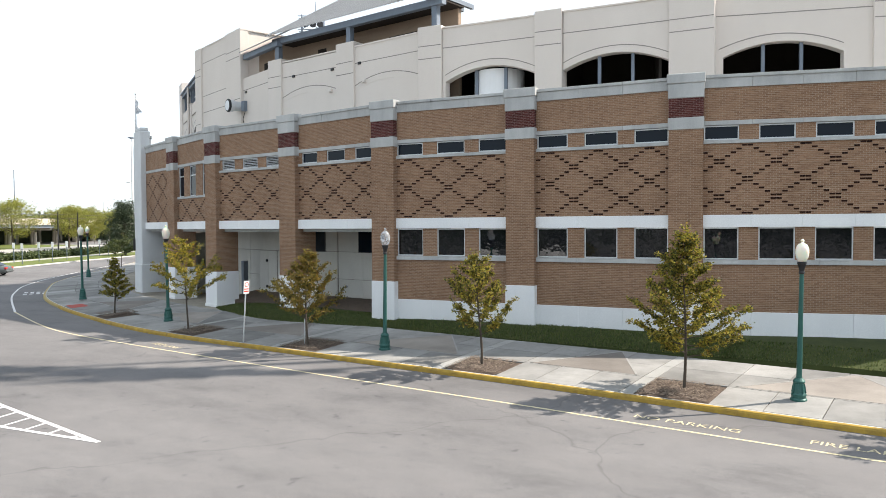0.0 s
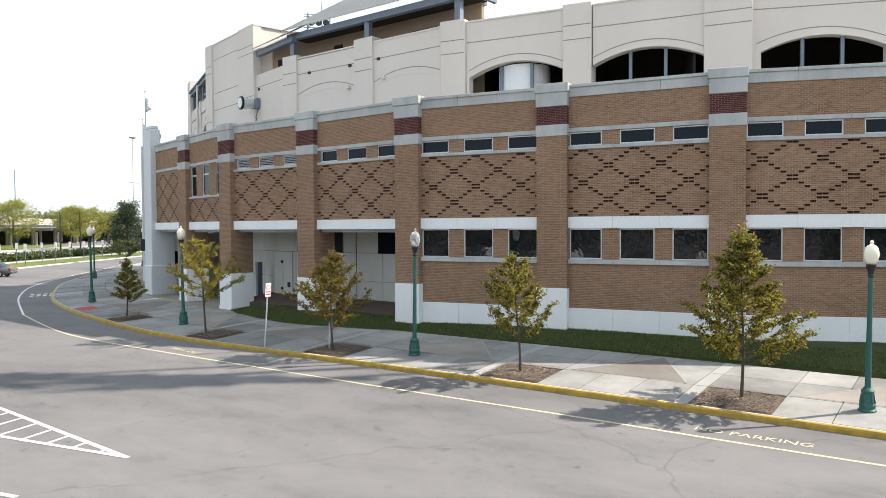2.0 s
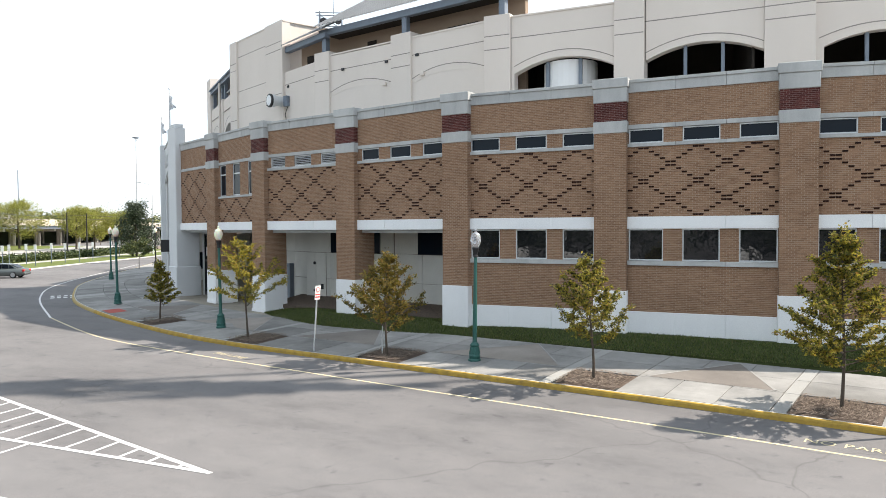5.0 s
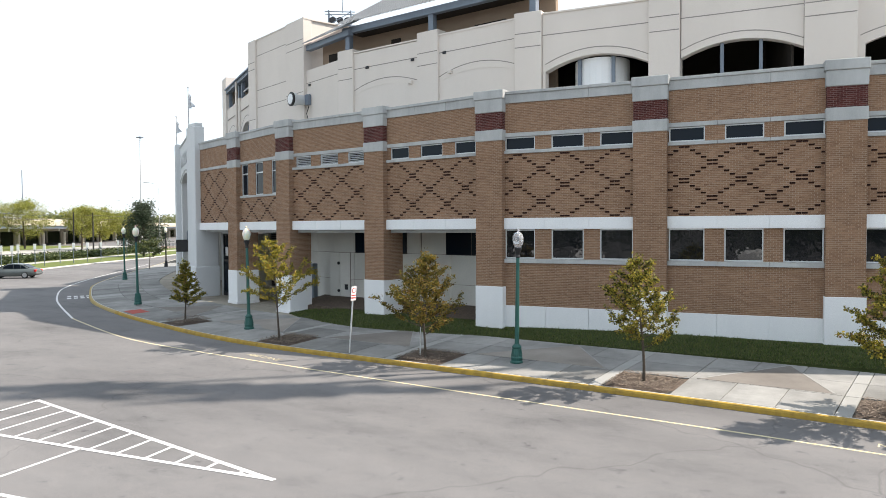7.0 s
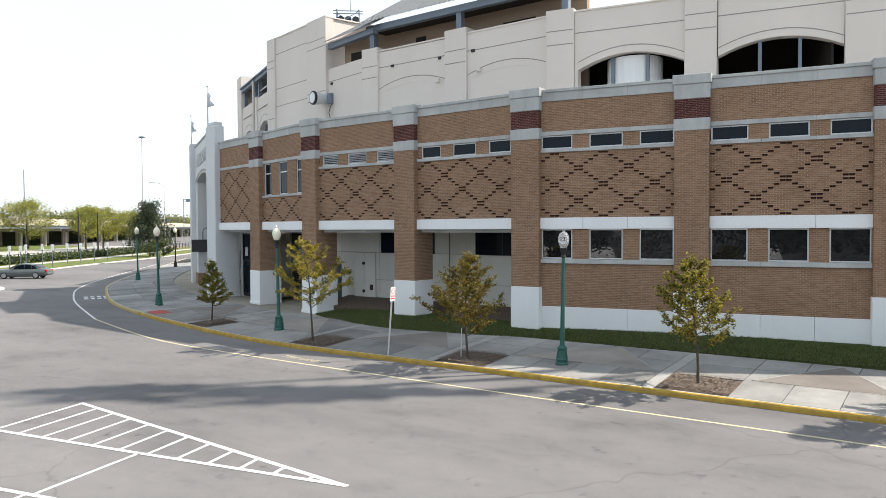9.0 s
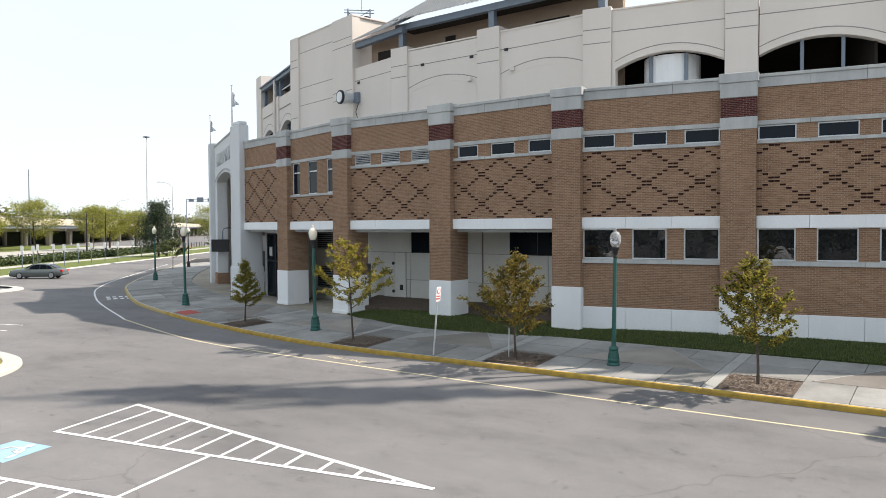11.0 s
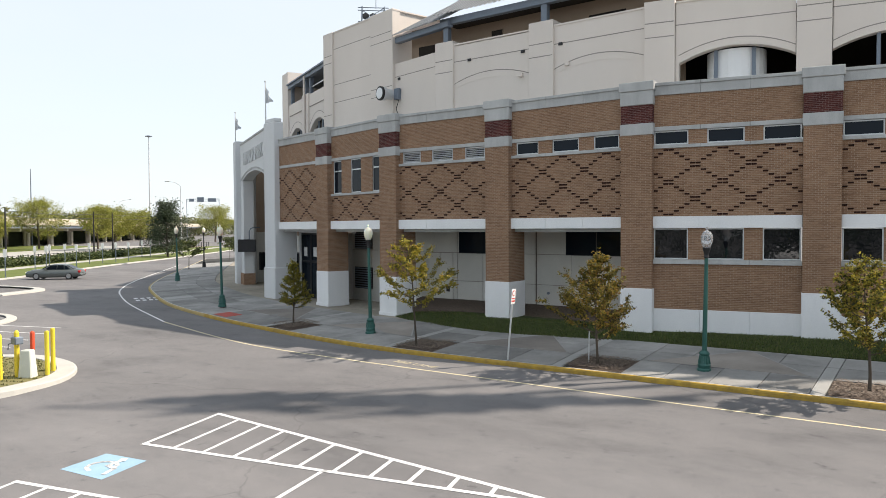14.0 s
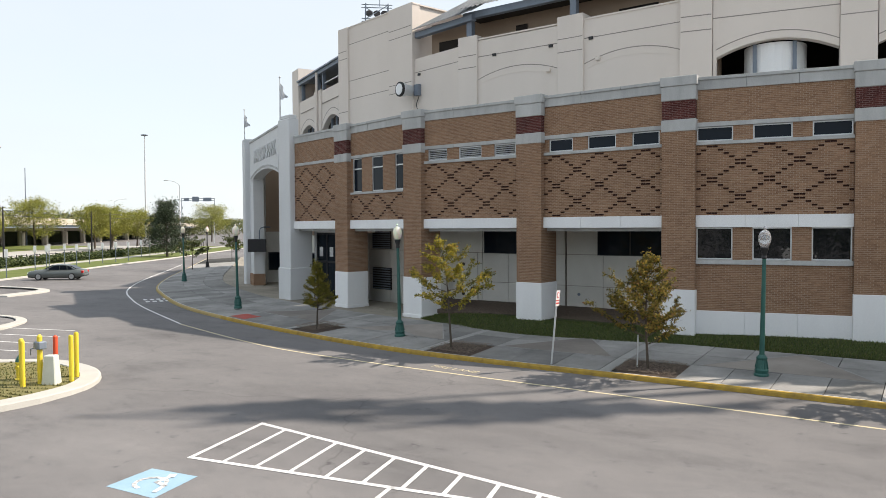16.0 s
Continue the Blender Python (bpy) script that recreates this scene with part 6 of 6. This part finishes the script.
# slim fence behind the hedge
fence = thing("fence", "low black rail fence behind the hedge", "fence")
for i in range(60):
    x, y = VERGE.at(18 + i * 2.4, -13.6)
    part("post", boxes((-0.05, 0.05, -0.05, 0.05, 0, 1.25)), BLACK_METAL, fence, m=pose(x, y, 0.5))
bm = bmesh.new()
for z in (0.95, 1.6):
    strip(bm, VERGE, 18, 160, [(-13.57, z), (-13.57, z + 0.06), (-13.63, z + 0.06), (-13.63, z)], 2.4)
part("rail", bm, BLACK_METAL, fence)

# row of white bay signs on posts
SPOTS = [(-86.0, 34.0), (-98.2, 43.2), (-103.2, 47.6), (-105.7, 51.0), (-100.7, 49.7), (-106.2, 54.7), (-106.3, 56.7), (-107.9, 59.7), (-109.6, 62.8), (-119.4, 71.7), (-119.8, 73.6), (-97.0, 43.9)]
for x, y in SPOTS:
    t = thing("bay_sign", "blank-looking white bay sign on a thin post", "sign", pose(x, y, 0.4, 0, 0, 48), "white bay signs")
    part("post", boxes((-0.045, 0.045, -0.03, 0.03, -0.1, 2.9)), STEEL, t)
    part("plate", boxes((-0.17, 0.17, -0.06, -0.03, 2.1, 2.9), bevel=0.01), SIGN_WHITE, t)

# ---- overpass ----
OVER = Line([(-120, 20), (-165, 64), (-183, 82), (-215, 112), (-252, 148), (-290, 188), (-360, 262), (-460, 360)], 5)
OVER_CONC = mottled("sunlit_concrete", (0.42, 0.38, 0.31), (0.58, 0.53, 0.44), 0.15, 6, 0.9)
ov = thing("overpass", "long pale concrete highway overpass on columns", "overpass")


def ribbon(name, prof, mat, label=""):
    bm = bmesh.new()
    n = 60
    L = OVER.s[-1]
    rows = []
    for i in range(n + 1):
        s = L * i / n
        rows.append([bm.verts.new((*OVER.at(s, -d), z)) for d, z in prof])
    k = len(prof)
    for a, b in zip(rows, rows[1:]):
        for j in range(k):
            bm.faces.new((a[j], b[j], b[(j + 1) % k], a[(j + 1) % k]))
    bmesh.ops.recalc_face_normals(bm, faces=bm.faces)
    return part(name, bm, mat, ov, label)


ribbon("deck", [(0, 6.35), (0, 6.9), (34, 6.9), (34, 6.35)], OVER_CONC)
ribbon("parapet", [(-0.1, 6.9), (-0.1, 8.15), (0.25, 8.15), (0.25, 6.9)], OVER_CONC)
ribbon("parapet", [(33.7, 6.9), (33.7, 8.15), (34, 8.15), (34, 6.9)], OVER_CONC)
for d in (0.9, 5.5, 10, 15, 21, 27, 33):
    ribbon("girder", [(d - 0.3, 5.5), (d - 0.3, 6.35), (d + 0.3, 6.35), (d + 0.3, 5.5)], STEEL if d == 0.9 else OVER_CONC)
s = 15
while s < OVER.s[-1] - 20:
    a, b = Vector(OVER.at(s, -6.0)), Vector(OVER.at(s, -30.0))
    mm, ln = frame_of(a, b)
    bent = part("bent_cap", boxes((-4.6, ln + 2.0, -0.6, 0.6, 4.7, 5.5), bevel=0.08), OVER_CONC, ov, m=mm)
    for u in (0.6, ln / 2, ln - 0.6):
        part("column", turned([(0.6, 0), (0.6, 4.3)], 14), OVER_CONC, bent, m=Matrix.Translation((u, 0, 0.35)))
    s += 21
# near-black bank under and behind the overpass, painting the shade below the deck
bm = bmesh.new()
strip(bm, OVER, 0, OVER.s[-1], [(-20, 0.3), (-21, 5.0), (-30, 5.3), (-36, 6.0), (-60, 0.3)], 8)
bmesh.ops.recalc_face_normals(bm, faces=bm.faces)
tagged(part("rear_bank", bm, mottled("deck_shade_dark", (0.015, 0.02, 0.01), (0.05, 0.06, 0.025), 0.3, 5, 0.95)), "dark bank added behind the overpass for the shade under its deck", "bank", kind="structure")

# vehicles on the overpass, small and far
for sx, col in ((112, SIGN_WHITE), (60, ORANGE)):
    x, y = OVER.at(sx, -5)
    t = thing("van", "far van on the overpass", "van", pose(x, y, 6.9, 0, 0, 135))
    part("body", loft([hull(*r) for r in ((-2.5, 0.8, 0.5, 1.1), (-1.9, 0.95, 0.4, 1.5), (-1.0, 0.98, 0.4, 2.1), (2.2, 0.98, 0.4, 2.15), (2.5, 0.9, 0.5, 1.9))]), col, t)
    part("windscreen", boxes((-1.7, -1.2, -0.85, 0.85, 1.35, 1.95)), GLASS, t)

# vans parked in the lot, seen in the windows
for i, (x, col) in enumerate(((-40, SIGN_WHITE), (-33, CAR_PAINT), (-27, SIGN_WHITE), (-19, SIGN_WHITE), (-11, CAR_PAINT), (-3, SIGN_WHITE), (9, SIGN_WHITE), (16, CAR_PAINT))):
    t = thing("van", "parked van across the car park", "van", pose(x, -24.0 - 4 * (i % 3), -0.1, 0, 0, 80 + 5 * i) @ Matrix.Scale(1.35, 4), "parked vans")
    part("body", loft([hull(*r) for r in ((-2.5, 0.8, 0.5, 1.1), (-1.9, 0.95, 0.4, 1.3), (-1.0, 0.98, 0.3, 1.85), (2.2, 0.98, 0.3, 1.9), (2.5, 0.9, 0.5, 1.6))]), col, t)
    part("windscreen", boxes((-1.75, -1.2, -0.85, 0.85, 1.2, 1.7)), GLASS, t)
    for wx in (-1.6, 1.6):
        for wy in (-0.86, 0.86):
            part("wheel", turned([(0.2, -0.1), (0.34, -0.1), (0.34, 0.1), (0.2, 0.1)], 16), RUBBER, t, "black tyre", m=pose(wx, wy, 0.34, 90))

# ---- far trees ----
FT = "roadside trees"
for x, y, z, h, sp, seed in ((-171.5, 82.0, 1.05, 10.8, 5.2, 31), (-166.0, 69.5, 1.0, 7.0, 4.2, 32), (-164.0, 95.0, 1.05, 9.0, 4.4, 33), (-168.5, 104.5, 1.1, 8.6, 4.2, 34), (-160, 88.5, 1.0, 9.3, 4.0, 35), (-196.0, 149.0, 1.1, 11.3, 5.6, 36), (-150, 58, 0.9, 8, 4.0, 37)):
    tree("roadside_tree", x, y, z, h, sp, seed, "yellow green roadside tree in light leaf", 8500, 0.3, 0.25, LEAF_FAR, 20, 0.5, 0.2, FT, 0.22)
tree("dark_tree", -118.5, 76.0, 0.5, 9.9, 4.0, 41, "dense dark green conical tree", 12000, 0.27, 0.1, LEAF_PINE, 44, 0.12, 0.18, "", 0.2, 1.0)
tree("sapling", -190.0, 112.0, 1.1, 3.6, 1.3, 42, "slim young sapling by the far road", 500, 0.3, 0.3, LEAF_FAR, 10, 0.6, 0.06)


def woods(name, points, height, seed, label, n=6000, size=1.6, mat=LEAF_PINE):
    rnd = random.Random(seed)
    verts, faces = [], []
    ln = Line(points, 10)
    for _ in range(n):
        s = rnd.uniform(0, ln.s[-1])
        h = height * (0.62 + 0.38 * (noise.noise(Vector((s * 0.045, seed, 0))) + 0.35 * noise.noise(Vector((s * 0.2, seed, 3)))))
        x, y = ln.at(s, rnd.uniform(-8, 8))
        leaf(verts, faces, Vector((x, y, 0.3 + h * rnd.random() ** 0.6)), size * rnd.uniform(0.6, 1.4), rnd)
    me = bpy.data.meshes.new(name)
    me.from_pydata([tuple(v) for v in verts], [], faces)
    me.materials.append(mat)
    return tagged(new(name, me), label, "trees", kind="stuff")


woods("far_woods", [(-240, 40), (-300, 140), (-370, 240), (-440, 360), (-480, 480)], 18, 3, "far belt of mixed green trees", 26000, 1.25, leaf_material("far_mixed_leaves", [(0.05, 0.07, 0.02), (0.11, 0.13, 0.04), (0.2, 0.19, 0.07)], 0.2))
woods("rear_woods", [(-200, -45), (-100, -60), (0, -66), (120, -58), (220, -15)], 14, 7, "belt of trees across the car park", 45000, 0.95)

# ---- far poles ----
def mast(x, y, z, h, label, r=0.14, arm=0.0, turn=0.0, head=True, mat=None):
    t = thing("light_mast", label, "light mast", pose(x, y, z, 0, 0, turn))
    part("shaft", tube(bmesh.new(), [(0, 0, 0), (0, 0, h * 0.5), (0, 0, h)], [r, r * 0.8, r * 0.5], 9), mat or ALU, t)
    if arm:
        part("arm", tube(bmesh.new(), [(0, 0, h - 0.05), (-arm * 0.35, 0, h + 0.55), (-arm, 0, h + 0.85)], [r * 0.45, r * 0.4, r * 0.35], 7), mat or ALU, t)
        part("lamp_head", boxes((-arm - 0.75, -arm + 0.05, -0.16, 0.16, h + 0.76, h + 0.92), bevel=0.04), ALU, t)
    elif head:
        part("lamp_ring", turned([(0.3, h - 0.3), (1.1, h - 0.1), (1.1, h + 0.1), (0.3, h + 0.3)], 12), STEEL, t)


mast(-125.5, 84.0, 0.5, 12.6, "tall grey street light with a curved arm", 0.13, 2.0, 40)
mast(-217.8, 141.3, 0.6, 34.0, "very tall grey highway light mast", 0.3)
mast(-225.6, 108.2, 0.6, 22.0, "tall dark mast behind the trees", 0.22, mat=STEEL, head=False)
mast(-196.0, 150.0, 0.6, 11.5, "grey light mast by the overpass", 0.14, head=False)
mast(-234.0, 141.0, 6.9, 7.2, "grey highway light with a long arm on the overpass", 0.13, -4.2, 30)
mast(-74.0, 25.6, 0.4, 10.4, "grey street light with a long arm over the roadway", 0.12, -2.4, 30)
for x, y in ((-119.4, 50.1), (-137.4, 74.1), (-139.8, 79.3), (-163, 108)):
    mast(x, y, 0.5, 7.9, "black steel rail line pole", 0.16, head=False, mat=BLACK_METAL)
wire = thing("overhead_wire", "thin overhead wires of the rail line", "wire")
for z in (7.9, 7.2):
    part("strand", tube(bmesh.new(), [(-119.4, 50.1, z), (-128, 62, z - 0.3), (-137.4, 74.1, z), (-139.8, 79.3, z), (-163, 108, z)], [0.03] * 5, 4), BLACK_METAL, wire)

# highway sign gantry
gan = thing("sign_gantry", "steel highway sign gantry with dark panels", "sign gantry", pose(-294.0, 222.0, 14.2, 0, 0, 38) @ Matrix.Scale(0.47, 4))
part("frame", boxes((-16, -15.5, -0.3, 0.3, -29.5, 10.5), (15.5, 16, -0.3, 0.3, -29.5, 10.5), (-16, 16, -0.3, 0.3, 9.9, 10.4), (-16, 16, -0.3, 0.3, 8.0, 8.4)), STEEL, gan)
for u0, u1, z0, z1 in ((-13.5, -8.5, 7.6, 10.6), (-5.5, 1.0, 7.2, 12.0), (5.0, 13.0, 7.4, 11.0)):
    part("panel", boxes((u0, u1, -0.5, -0.35, z0, z1)), STEEL, gan)

# ---- dark diamond bricks ----
dark_places.sort(key=lambda r: (r[0].translation - Vector((-8, 20, 0))).length)
shared = {}
spare = bmesh.new()
for i, (m, u0, u1, z) in enumerate(dark_places):
    if i < 300:
        key = round(u1 - u0, 2)
        if key not in shared:
            bm = boxes((-key / 2, key / 2, -0.016, 0.05, -0.032, 0.032), bevel=0.004)
            me = bpy.data.meshes.new("brick")
            bm.to_mesh(me)
            bm.free()
            me.materials.append(DARK_BRICK)
            shared[key] = me
        ob = new("brick", shared[key])
        ob.parent = stadium
        ob.matrix_basis = m @ Matrix.Translation(((u0 + u1) / 2, 0, z))
    else:
        b2 = boxes((u0, u1, -0.016, 0.05, z - 0.032, z + 0.032))
        bmesh.ops.transform(b2, matrix=m, verts=b2.verts)
        me = bpy.data.meshes.new("tmp")
        b2.to_mesh(me)
        b2.free()
        spare.from_mesh(me)
        bpy.data.meshes.remove(me)
tagged(part("diamond_bricks", spare, DARK_BRICK, stadium, "dark projecting bricks in diamond rows"), kind="stuff")
